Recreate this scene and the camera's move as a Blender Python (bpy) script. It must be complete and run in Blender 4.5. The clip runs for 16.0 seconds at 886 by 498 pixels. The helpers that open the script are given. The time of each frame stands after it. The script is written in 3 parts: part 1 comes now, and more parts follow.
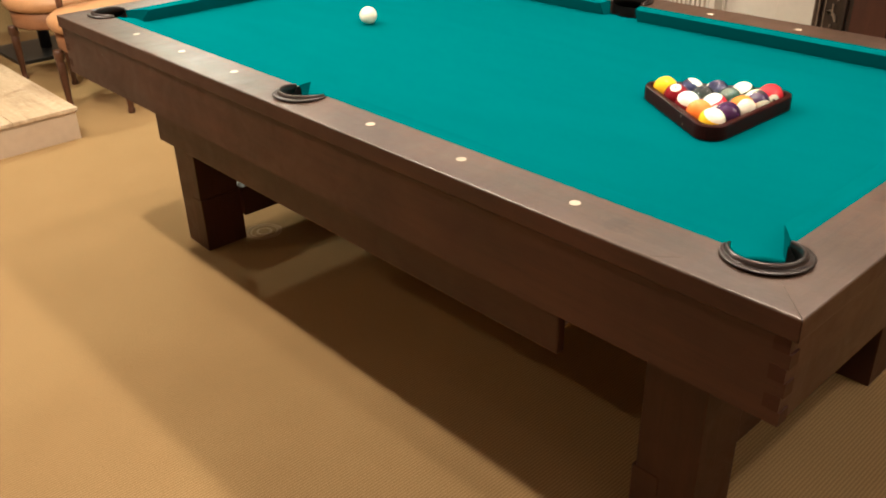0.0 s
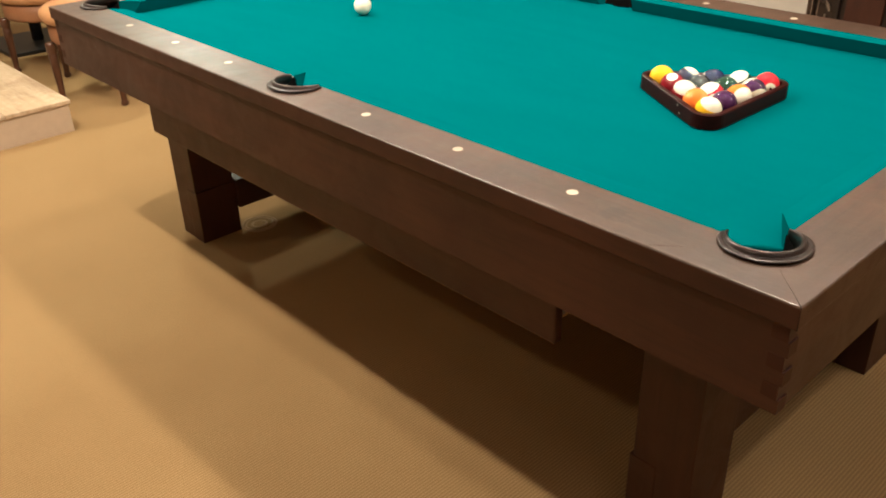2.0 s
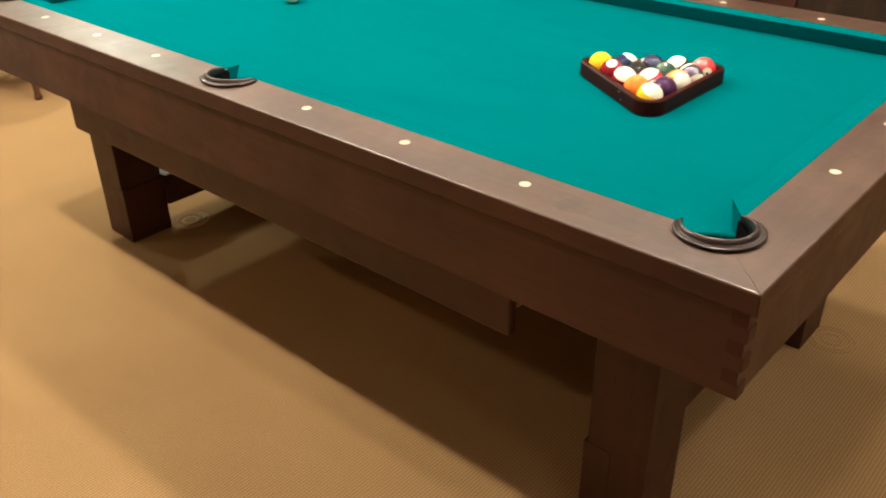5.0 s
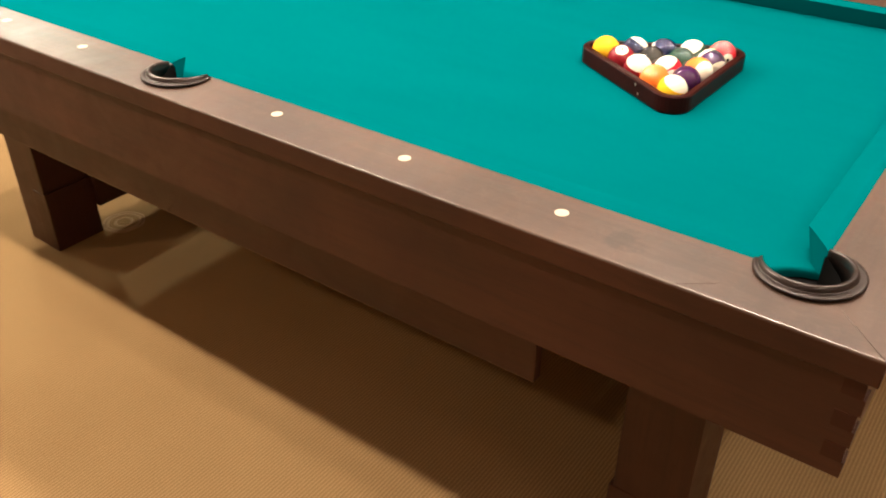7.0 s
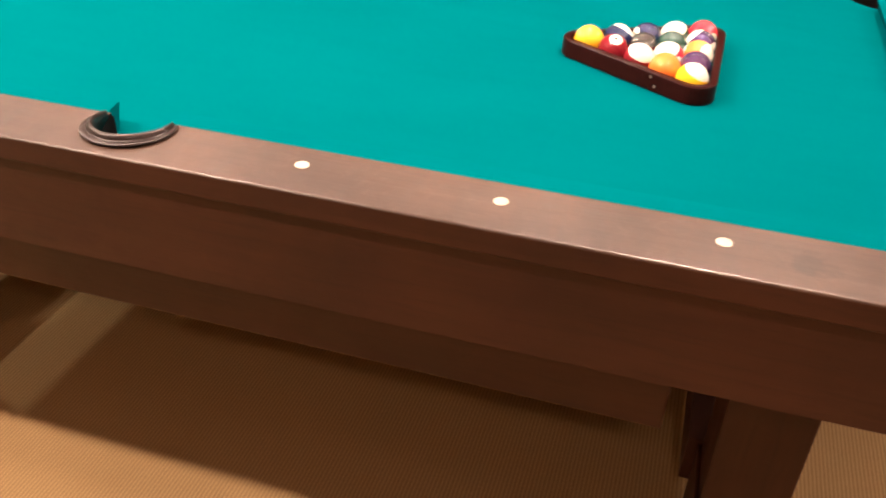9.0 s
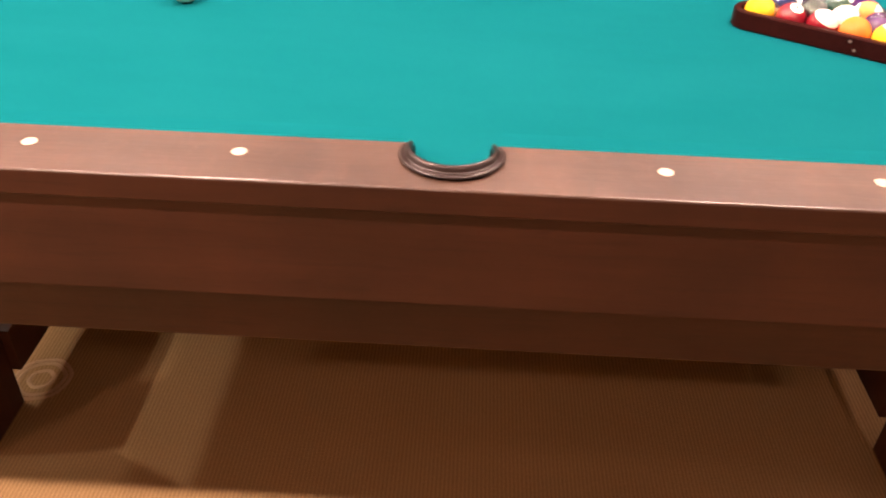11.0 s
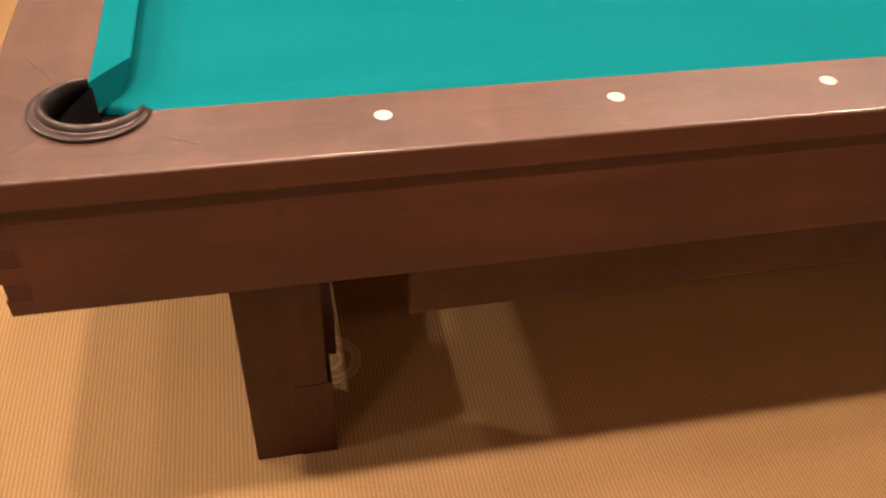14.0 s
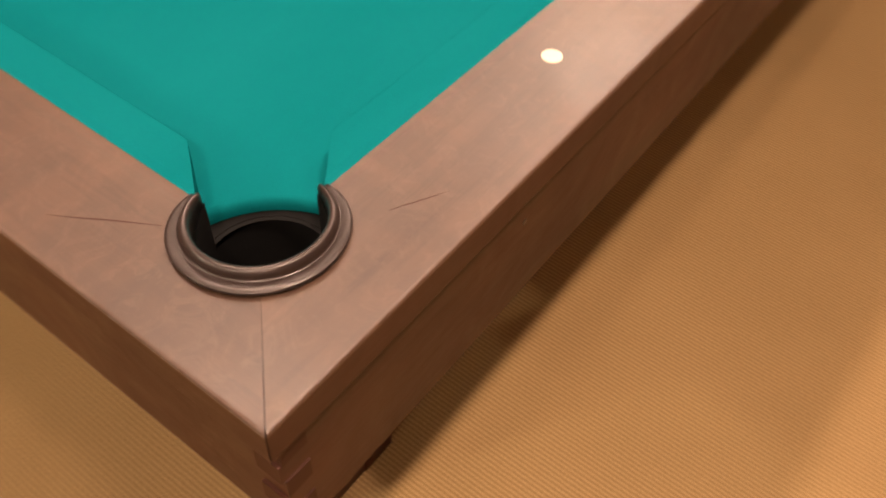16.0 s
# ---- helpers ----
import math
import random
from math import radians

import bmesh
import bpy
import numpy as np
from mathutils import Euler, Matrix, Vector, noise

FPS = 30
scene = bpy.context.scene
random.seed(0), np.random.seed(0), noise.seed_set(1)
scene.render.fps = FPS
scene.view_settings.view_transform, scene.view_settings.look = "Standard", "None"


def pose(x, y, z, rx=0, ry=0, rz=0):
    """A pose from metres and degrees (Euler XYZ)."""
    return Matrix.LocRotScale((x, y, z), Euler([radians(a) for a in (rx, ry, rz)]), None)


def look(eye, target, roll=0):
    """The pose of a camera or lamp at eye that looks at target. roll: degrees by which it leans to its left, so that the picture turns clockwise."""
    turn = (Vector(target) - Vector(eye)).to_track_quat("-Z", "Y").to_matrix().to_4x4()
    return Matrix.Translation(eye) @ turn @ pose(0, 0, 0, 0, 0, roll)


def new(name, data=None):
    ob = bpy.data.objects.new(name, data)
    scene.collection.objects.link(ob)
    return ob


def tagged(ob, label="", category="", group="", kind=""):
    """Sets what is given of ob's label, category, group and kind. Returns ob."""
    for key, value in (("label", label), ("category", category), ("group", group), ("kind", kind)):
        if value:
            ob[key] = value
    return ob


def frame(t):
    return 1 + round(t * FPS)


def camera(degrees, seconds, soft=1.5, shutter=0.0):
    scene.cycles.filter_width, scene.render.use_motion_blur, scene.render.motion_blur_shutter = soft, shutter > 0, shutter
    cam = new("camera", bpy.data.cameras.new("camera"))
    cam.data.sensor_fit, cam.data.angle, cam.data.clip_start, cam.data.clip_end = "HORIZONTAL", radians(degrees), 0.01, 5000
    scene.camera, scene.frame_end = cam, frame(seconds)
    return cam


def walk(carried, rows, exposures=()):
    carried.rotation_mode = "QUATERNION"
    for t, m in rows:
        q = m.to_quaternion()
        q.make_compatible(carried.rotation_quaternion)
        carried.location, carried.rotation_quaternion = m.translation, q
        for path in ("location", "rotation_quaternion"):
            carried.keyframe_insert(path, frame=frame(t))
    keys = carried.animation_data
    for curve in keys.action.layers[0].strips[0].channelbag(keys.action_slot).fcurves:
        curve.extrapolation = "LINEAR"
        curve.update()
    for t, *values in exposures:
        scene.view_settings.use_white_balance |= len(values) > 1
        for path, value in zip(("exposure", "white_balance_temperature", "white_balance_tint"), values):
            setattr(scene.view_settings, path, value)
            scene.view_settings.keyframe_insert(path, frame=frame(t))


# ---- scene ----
cam = camera(54.6, 16.0, soft=1.9, shutter=0.6)
PATH = [
    (0, (1.667, -1.707, 1.452), (0.359, -0.531, 0.5), -1.6),
    (0.5, (1.676, -1.705, 1.453), (0.366, -0.533, 0.5), -1.8),
    (1, (1.673, -1.706, 1.452), (0.368, -0.531, 0.495), -1.8),
    (1.5, (1.663, -1.708, 1.45), (0.362, -0.529, 0.491), -1.7),
    (2, (1.662, -1.708, 1.446), (0.368, -0.529, 0.478), -1.7),
    (2.5, (1.666, -1.699, 1.446), (0.379, -0.513, 0.477), -1.9),
    (3, (1.668, -1.703, 1.451), (0.413, -0.487, 0.479), -1.8),
    (3.5, (1.659, -1.71, 1.449), (0.414, -0.481, 0.48), -1.5),
    (4, (1.652, -1.714, 1.454), (0.423, -0.473, 0.48), -1.1),
    (4.5, (1.645, -1.716, 1.451), (0.427, -0.468, 0.472), -1.2),
    (4.7, (1.632, -1.724, 1.453), (0.438, -0.461, 0.465), -1.1),
    (6.8, (1.348, -1.591, 1.428), (0.331, -0.247, 0.35), -0.2),
    (7, (1.314, -1.586, 1.427), (0.322, -0.232, 0.34), 0.2),
    (7.5, (1.21, -1.559, 1.408), (0.38, -0.112, 0.306), 0.5),
    (8, (1.054, -1.575, 1.417), (0.413, -0.053, 0.289), -0.3),
    (8.2, (0.977, -1.6, 1.413), (0.388, -0.046, 0.301), 0.2),
    (10.3, (0.333, -1.571, 1.369), (0.126, 0.047, 0.212), 2.1),
    (10.5, (0.227, -1.595, 1.382), (0.087, 0.026, 0.219), 1.5),
    (11, (0.02, -1.634, 1.384), (-0.025, -0.012, 0.214), 2.0),
    (11.5, (-0.153, -1.615, 1.358), (-0.111, 0.007, 0.189), 3.3),
    (12, (-0.328, -1.531, 1.386), (-0.331, 0.044, 0.154), 3.3),
    (12.5, (-0.453, -1.51, 1.374), (-0.433, 0.064, 0.14), 4.2),
    (13, (-0.642, -1.53, 1.37), (-0.555, 0.042, 0.136), 4.3),
    (13.5, (-0.822, -1.538, 1.374), (-0.617, -0.007, 0.103), 2.5),
    (14, (-0.955, -1.479, 1.353), (-0.611, -0.02, 0.029), 2.8),
    (14.5, (-1.099, -1.364, 1.356), (-0.655, 0.027, -0.011), 2.3),
    (15, (-1.213, -1.253, 1.338), (-0.607, 0.007, -0.092), 0.9),
    (15.3, (-1.309, -1.164, 1.339), (-0.53, -0.039, -0.12), 0.7),
    (15.5, (-1.37, -1.112, 1.339), (-0.504, -0.063, -0.128), -0.0),
    (15.7, (-1.4, -1.06, 1.34), (-0.462, -0.11, -0.15), -0.3),
    (16, (-1.428, -0.957, 1.31), (-0.369, -0.218, -0.217), 3.1),
]
# seconds, stops, kelvin, tint
EXPOSURES = [(0.0, -0.03, 5250, -13), (2.5, -0.05, 5250, -13), (4.7, 0.08, 5280, -13), (7.0, 0.26, 5500, -8), (8.2, 0.37, 5580, -3), (10.3, 0.52, 6050, 19), (11.5, 0.48, 6050, 20), (12.0, 0.38, 6000, 17), (12.5, 0.28, 6000, 17), (13.5, 0.24, 6200, 15), (14.5, 0.11, 6300, 11), (16.0, -0.18, 6400, 8)]
walk(cam, [(t, look(eye, target, roll)) for t, eye, target, roll in PATH], EXPOSURES)

# ---- light: a warm showroom with recessed downlights in a low ceiling ----
world = bpy.data.worlds.new("room_air")
world.use_nodes = True
world.node_tree.nodes["Background"].inputs[0].default_value = (1.0, 0.78, 0.55, 1)
world.node_tree.nodes["Background"].inputs[1].default_value = 0.02
scene.world = world
scene.view_settings.exposure = 0.0

CEILING = 2.45
WARM = (1.0, 0.672, 0.50)
CLEAR = (1.0, 0.80, 0.58)               # over the chairs
AMBER = (1.0, 0.56, 0.36)               # behind the camera, south of the table: redness added to warm the under-table fill
# x, y, watts
DOWNLIGHTS = [
    (-0.75, 0.03, 73), (0.9, -0.03, 128),
    # the one at (-0.2, -1.15) is added to brighten the floor in front
    (-2.1, -1.15, 135), (-1.05, -1.15, 184), (-0.2, -1.15, 42), (2.7, 0.3, 16),
    (-3.1, -0.8, 58), (-3.47, 0.85, 165), (-2.6, -2.45, 40),
    (-2.2, 0.82, 16), (0.35, 0.82, 28), (2.05, 0.82, 28),
    (-1.35, 1.67, 14), (1.2, 1.67, 14), (2.7, -1.6, 4),
    (1.0, -2.52, 22),
]


# ---- materials ----
def mat(name):
    m = bpy.data.materials.new(name)
    m.use_nodes = True
    nt = m.node_tree
    return m, nt.nodes, nt.links, nt.nodes["Principled BSDF"]


def node(nodes, kind, **values):
    n = nodes.new(kind)
    for key, v in values.items():
        n.inputs[key.replace("_", " ")].default_value = v
    return n


def ramp(nodes, stops):
    n = nodes.new("ShaderNodeValToRGB")
    while len(n.color_ramp.elements) < len(stops):
        n.color_ramp.elements.new(0.5)
    for e, (p, c) in zip(n.color_ramp.elements, stops):
        e.position, e.color = p, (*c, 1)
    return n


def wood(name, dark, mid, light, axis="X", scale=1.0, rough=0.4, bump=0.15, stain=0.5, coat=0.0, gloss=0.5, mark=None, scuffed=0.30, figure=0.0):
    """Stained wood with the grain along one axis of the world, soft blotches and open pores."""
    m, ns, ln, bsdf = mat(name)
    geo = ns.new("ShaderNodeNewGeometry")
    mp = ns.new("ShaderNodeMapping")
    long, cross = 1.6 * scale, 21 * scale
    mp.inputs["Scale"].default_value = {"X": (long, cross, cross), "Y": (cross, long, cross), "Z": (cross, cross, long)}[axis]
    info = ns.new("ShaderNodeObjectInfo")
    shift = ns.new("ShaderNodeVectorMath")
    shift.operation = "ADD"
    times = ns.new("ShaderNodeMath")
    times.operation = "MULTIPLY"
    times.inputs[1].default_value = 37.0
    ln.new(info.outputs["Random"], times.inputs[0])
    ln.new(geo.outputs["Position"], mp.inputs["Vector"])
    ln.new(mp.outputs["Vector"], shift.inputs[0])
    ln.new(times.outputs[0], shift.inputs[1])
    grain = node(ns, "ShaderNodeTexNoise", Scale=1.0, Detail=7.0, Roughness=0.62, Distortion=0.35)
    ln.new(shift.outputs[0], grain.inputs["Vector"])
    pores = node(ns, "ShaderNodeTexNoise", Scale=5.5, Detail=3.0, Roughness=0.6)
    ln.new(shift.outputs[0], pores.inputs["Vector"])
    blot = node(ns, "ShaderNodeTexNoise", Scale=4.0 * scale, Detail=4.0, Roughness=0.55)
    ln.new(geo.outputs["Position"], blot.inputs["Vector"])
    r = ramp(ns, [(0.30, dark), (0.5, mid), (0.72, light)])
    ln.new(grain.outputs["Fac"], r.inputs["Fac"])
    r2 = ramp(ns, [(0.33, (1 - stain,) * 3), (0.62, (1, 1, 1))])
    ln.new(blot.outputs["Fac"], r2.inputs["Fac"])
    mix = ns.new("ShaderNodeMix")
    mix.data_type, mix.blend_type = "RGBA", "MULTIPLY"
    mix.inputs["Factor"].default_value = 1.0
    ln.new(r.outputs["Color"], mix.inputs["A"])
    ln.new(r2.outputs["Color"], mix.inputs["B"])
    r3 = ramp(ns, [(0.36, (0.55, 0.5, 0.47)), (0.46, (1, 1, 1))])
    ln.new(pores.outputs["Fac"], r3.inputs["Fac"])
    mix2 = ns.new("ShaderNodeMix")
    mix2.data_type, mix2.blend_type = "RGBA", "MULTIPLY"
    mix2.inputs["Factor"].default_value = 0.35
    ln.new(mix.outputs["Result"], mix2.inputs["A"])
    ln.new(r3.outputs["Color"], mix2.inputs["B"])
    # pale scuffs where the finish is worn
    scuff = node(ns, "ShaderNodeTexNoise", Scale=34.0 * scale, Detail=8.0, Roughness=0.75, Distortion=1.6)
    ln.new(geo.outputs["Position"], scuff.inputs["Vector"])
    r4 = ramp(ns, [(0.50, (0, 0, 0)), (0.72, (1, 1, 1))])
    ln.new(scuff.outputs["Fac"], r4.inputs["Fac"])
    faint = ns.new("ShaderNodeMath")
    faint.operation = "MULTIPLY"
    faint.inputs[1].default_value = scuffed
    ln.new(r4.outputs["Color"], faint.inputs[0])
    worn = ns.new("ShaderNodeMix")
    worn.data_type = "RGBA"
    ln.new(faint.outputs[0], worn.inputs["Factor"])
    ln.new(mix2.outputs["Result"], worn.inputs["A"])
    worn.inputs["B"].default_value = (light[0] * 1.5, light[1] * 1.75, light[2] * 2.0, 1)
    colour = worn.outputs["Result"]
    rub = node(ns, "ShaderNodeTexNoise", Scale=11.0 * scale, Detail=5.0, Roughness=0.65, Distortion=0.8)
    ln.new(geo.outputs["Position"], rub.inputs["Vector"])
    sheen = rub.outputs["Fac"]
    if figure:
        # bands of figure across the grain, paler and smoother by turns
        mp2 = ns.new("ShaderNodeMapping")
        mp2.inputs["Scale"].default_value = {"X": (26, 5, 5), "Y": (5, 26, 5), "Z": (5, 5, 26)}[axis]
        ln.new(geo.outputs["Position"], mp2.inputs["Vector"])
        band = node(ns, "ShaderNodeTexNoise", Scale=1.0, Detail=4.0, Roughness=0.6, Distortion=0.7)
        ln.new(mp2.outputs["Vector"], band.inputs["Vector"])
        r5 = ramp(ns, [(0.35, (1 - figure,) * 3), (0.65, (1 + figure * 0.6,) * 3)])
        ln.new(band.outputs["Fac"], r5.inputs["Fac"])
        mix4 = ns.new("ShaderNodeMix")
        mix4.data_type, mix4.blend_type = "RGBA", "MULTIPLY"
        mix4.inputs["Factor"].default_value = 1.0
        ln.new(colour, mix4.inputs["A"])
        ln.new(r5.outputs["Color"], mix4.inputs["B"])
        colour = mix4.outputs["Result"]
        both = ns.new("ShaderNodeMix")
        both.inputs["Factor"].default_value = 0.55
        ln.new(rub.outputs["Fac"], both.inputs["A"])
        ln.new(band.outputs["Fac"], both.inputs["B"])
        sheen = both.outputs["Result"]
    if mark:
        # a dark handling stain with a ragged edge
        dist = ns.new("ShaderNodeVectorMath")
        dist.operation = "DISTANCE"
        dist.inputs[1].default_value = mark
        ln.new(geo.outputs["Position"], dist.inputs[0])
        rag = node(ns, "ShaderNodeTexNoise", Scale=55.0, Detail=4.0, Roughness=0.6)
        ln.new(geo.outputs["Position"], rag.inputs["Vector"])
        wide = ns.new("ShaderNodeMath")
        wide.operation = "MULTIPLY_ADD"
        ln.new(rag.outputs["Fac"], wide.inputs[0])
        wide.inputs[1].default_value = -0.085
        ln.new(dist.outputs["Value"], wide.inputs[2])
        edge = ns.new("ShaderNodeMapRange")
        edge.inputs["From Min"].default_value, edge.inputs["From Max"].default_value = -0.028, -0.008
        edge.inputs["To Min"].default_value, edge.inputs["To Max"].default_value = 0.55, 1.0
        ln.new(wide.outputs[0], edge.inputs["Value"])
        mix3 = ns.new("ShaderNodeMix")
        mix3.data_type, mix3.blend_type = "RGBA", "MULTIPLY"
        mix3.inputs["Factor"].default_value = 1.0
        ln.new(colour, mix3.inputs["A"])
        ln.new(edge.outputs["Result"], mix3.inputs["B"])
        colour = mix3.outputs["Result"]
    ln.new(colour, bsdf.inputs["Base Color"])
    rr = ns.new("ShaderNodeMapRange")
    rr.inputs["To Min"].default_value, rr.inputs["To Max"].default_value = rough - 0.16, rough + 0.18
    ln.new(sheen, rr.inputs["Value"])
    ln.new(rr.outputs["Result"], bsdf.inputs["Coat Roughness"])
    ln.new(rr.outputs["Result"], bsdf.inputs["Roughness"])
    bsdf.inputs["Coat Weight"].default_value = coat
    bsdf.inputs["Specular IOR Level"].default_value = gloss
    b = node(ns, "ShaderNodeBump", Strength=bump, Distance=0.002)
    ln.new(pores.outputs["Fac"], b.inputs["Height"])
    ln.new(b.outputs["Normal"], bsdf.inputs["Normal"])
    return m


def plain(name, colour, rough=0.5, metal=0.0, vary=0.15, grain=60.0, bump=0.05, coat=0.0, sheen=0.0, gloss=0.5):
    """One colour with fine mottling and a broader drift of tone."""
    m, ns, ln, bsdf = mat(name)
    co = ns.new("ShaderNodeTexCoord")
    fine = node(ns, "ShaderNodeTexNoise", Scale=grain, Detail=4.0, Roughness=0.6)
    broad = node(ns, "ShaderNodeTexNoise", Scale=grain / 14, Detail=3.0)
    ln.new(co.outputs["Object"], fine.inputs["Vector"])
    ln.new(co.outputs["Object"], broad.inputs["Vector"])
    low = tuple(c * (1 - vary) for c in colour)
    high = tuple(min(1, c * (1 + vary)) for c in colour)
    r = ramp(ns, [(0.3, low), (0.7, high)])
    add = ns.new("ShaderNodeMix")
    add.inputs["Factor"].default_value = 0.5
    ln.new(fine.outputs["Fac"], add.inputs["A"])
    ln.new(broad.outputs["Fac"], add.inputs["B"])
    ln.new(add.outputs["Result"], r.inputs["Fac"])
    ln.new(r.outputs["Color"], bsdf.inputs["Base Color"])
    bsdf.inputs["Roughness"].default_value = rough
    bsdf.inputs["Metallic"].default_value = metal
    bsdf.inputs["Coat Weight"].default_value = coat
    bsdf.inputs["Coat Roughness"].default_value = 0.08
    bsdf.inputs["Sheen Weight"].default_value = sheen
    bsdf.inputs["Specular IOR Level"].default_value = gloss
    b = node(ns, "ShaderNodeBump", Strength=bump, Distance=0.002)
    ln.new(fine.outputs["Fac"], b.inputs["Height"])
    ln.new(b.outputs["Normal"], bsdf.inputs["Normal"])
    return m


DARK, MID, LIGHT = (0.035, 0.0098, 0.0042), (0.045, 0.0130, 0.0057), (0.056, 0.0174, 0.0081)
LIT_RAIL = (0.044, 0.0214, 0.0113), (0.058, 0.0302, 0.0172), (0.074, 0.0406, 0.0244)       # rails paler than the aprons: overhead light on their tops put into the colour
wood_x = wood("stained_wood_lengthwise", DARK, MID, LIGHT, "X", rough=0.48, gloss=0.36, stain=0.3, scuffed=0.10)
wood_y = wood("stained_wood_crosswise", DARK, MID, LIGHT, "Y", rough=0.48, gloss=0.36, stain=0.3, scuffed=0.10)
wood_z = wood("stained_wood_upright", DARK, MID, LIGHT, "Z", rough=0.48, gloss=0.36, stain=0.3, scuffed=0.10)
rail_x = wood("lit_scuffed_rail_wood_lengthwise", *LIT_RAIL, "X", rough=0.43, gloss=0.46, coat=0.22, figure=0.16, stain=0.4, mark=(0.938, -0.673, 0.82))
rail_y = wood("lit_scuffed_rail_wood_crosswise", *LIT_RAIL, "Y", rough=0.43, gloss=0.46, coat=0.22, figure=0.16, stain=0.4)
edge_x = wood("glossy_rail_edge_lengthwise", *LIT_RAIL, "X", rough=0.36, gloss=0.5, coat=0.35, stain=0.3)
edge_y = wood("glossy_rail_edge_crosswise", *LIT_RAIL, "Y", rough=0.36, gloss=0.5, coat=0.35, stain=0.3)
end_grain = plain("stained_end_grain", (0.038, 0.0113, 0.0052), rough=0.6, vary=0.2, grain=180, gloss=0.25)
under_wood = plain("raw_dark_underside", (0.035, 0.022, 0.015), rough=0.75, vary=0.25)
maple_x = wood("pale_drawer_wood", (0.42, 0.27, 0.13), (0.55, 0.37, 0.19), (0.64, 0.45, 0.25), "X", 0.8, 0.45, 0.08, 0.12)
maple_y = wood("pale_drawer_wood_crosswise", (0.42, 0.27, 0.13), (0.55, 0.37, 0.19), (0.64, 0.45, 0.25), "Y", 0.8, 0.45, 0.08, 0.12)
bronze = plain("oiled_bronze_casting", (0.019, 0.0125, 0.0105), rough=0.33, metal=0.2, vary=0.25, grain=120, bump=0.08)
black_liner = plain("black_moulded_liner", (0.006, 0.006, 0.006), rough=0.7, vary=0.2, gloss=0.08)
pearl = plain("pearly_inlay", (0.47, 0.40, 0.31), rough=0.35, vary=0.15, grain=300)
rack_black = plain("black_lacquered_wood", (0.020, 0.0042, 0.0034), rough=0.3, vary=0.35, grain=90, gloss=0.06)
slot_grey = plain("lit_slot_grey", (0.30, 0.24, 0.19), rough=0.6)
steel = plain("zinc_plated_steel", (0.55, 0.55, 0.56), rough=0.28, metal=1.0, vary=0.1)
wall_paint = plain("warm_wall_paint", (0.48, 0.38, 0.28), rough=0.85, vary=0.06, grain=40)
ceiling_paint = plain("cream_ceiling_paint", (0.42, 0.295, 0.195), rough=0.9, vary=0.04, grain=40)
white_paint = plain("satin_white_paint", (0.54, 0.50, 0.44), rough=0.4, vary=0.05, grain=30)
brown_leather = plain("brown_leather_band", (0.24, 0.110, 0.048), rough=0.5, vary=0.2, grain=160, bump=0.2)
tan_leather = plain("tan_leather", (0.45, 0.24, 0.108), rough=0.45, vary=0.18, grain=160, bump=0.2)
chair_wood = wood("brown_turned_wood", (0.055, 0.021, 0.010), (0.090, 0.036, 0.017), (0.13, 0.056, 0.028), "Z", 1.2, 0.35)
black_iron = plain("black_painted_iron", (0.010, 0.009, 0.009), rough=0.45, vary=0.2)
pale_board_x = wood("pale_platform_board", (0.38, 0.28, 0.17), (0.47, 0.36, 0.235), (0.54, 0.43, 0.30), "X", 0.5, 0.5, 0.1, 0.15)
pale_fascia = plain("pale_platform_fascia", (0.47, 0.37, 0.265), rough=0.6, vary=0.08, grain=25)
dark_cabinet = wood("carved_black_walnut", (0.010, 0.006, 0.005), (0.020, 0.012, 0.009), (0.040, 0.024, 0.017), "Z", 1.0, 0.35)


def felt():
    m, ns, ln, bsdf = mat("green_worsted_cloth")
    geo = ns.new("ShaderNodeNewGeometry")
    fine = node(ns, "ShaderNodeTexNoise", Scale=900.0, Detail=3.0, Roughness=0.7)
    mp = ns.new("ShaderNodeMapping")
    mp.inputs["Scale"].default_value = (1.2, 4.0, 1.0)
    broad = node(ns, "ShaderNodeTexNoise", Scale=2.2, Detail=4.0, Roughness=0.6)
    ln.new(geo.outputs["Position"], fine.inputs["Vector"])
    ln.new(geo.outputs["Position"], mp.inputs["Vector"])
    ln.new(mp.outputs["Vector"], broad.inputs["Vector"])
    r = ramp(ns, [(0.3, (0.003, 0.104, 0.117)), (0.7, (0.004, 0.115, 0.129))])
    ln.new(broad.outputs["Fac"], r.inputs["Fac"])
    r2 = ramp(ns, [(0.3, (0.85, 0.85, 0.85)), (0.7, (1.0, 1.0, 1.0))])
    ln.new(fine.outputs["Fac"], r2.inputs["Fac"])
    mix = ns.new("ShaderNodeMix")
    mix.data_type, mix.blend_type = "RGBA", "MULTIPLY"
    mix.inputs["Factor"].default_value = 1.0
    ln.new(r.outputs["Color"], mix.inputs["A"])
    ln.new(r2.outputs["Color"], mix.inputs["B"])
    ln.new(mix.outputs["Result"], bsdf.inputs["Base Color"])
    bsdf.inputs["Roughness"].default_value = 0.95
    bsdf.inputs["Specular IOR Level"].default_value = 0.0
    b = node(ns, "ShaderNodeBump", Strength=0.2, Distance=0.0006)
    ln.new(fine.outputs["Fac"], b.inputs["Height"])
    ln.new(b.outputs["Normal"], bsdf.inputs["Normal"])
    return m


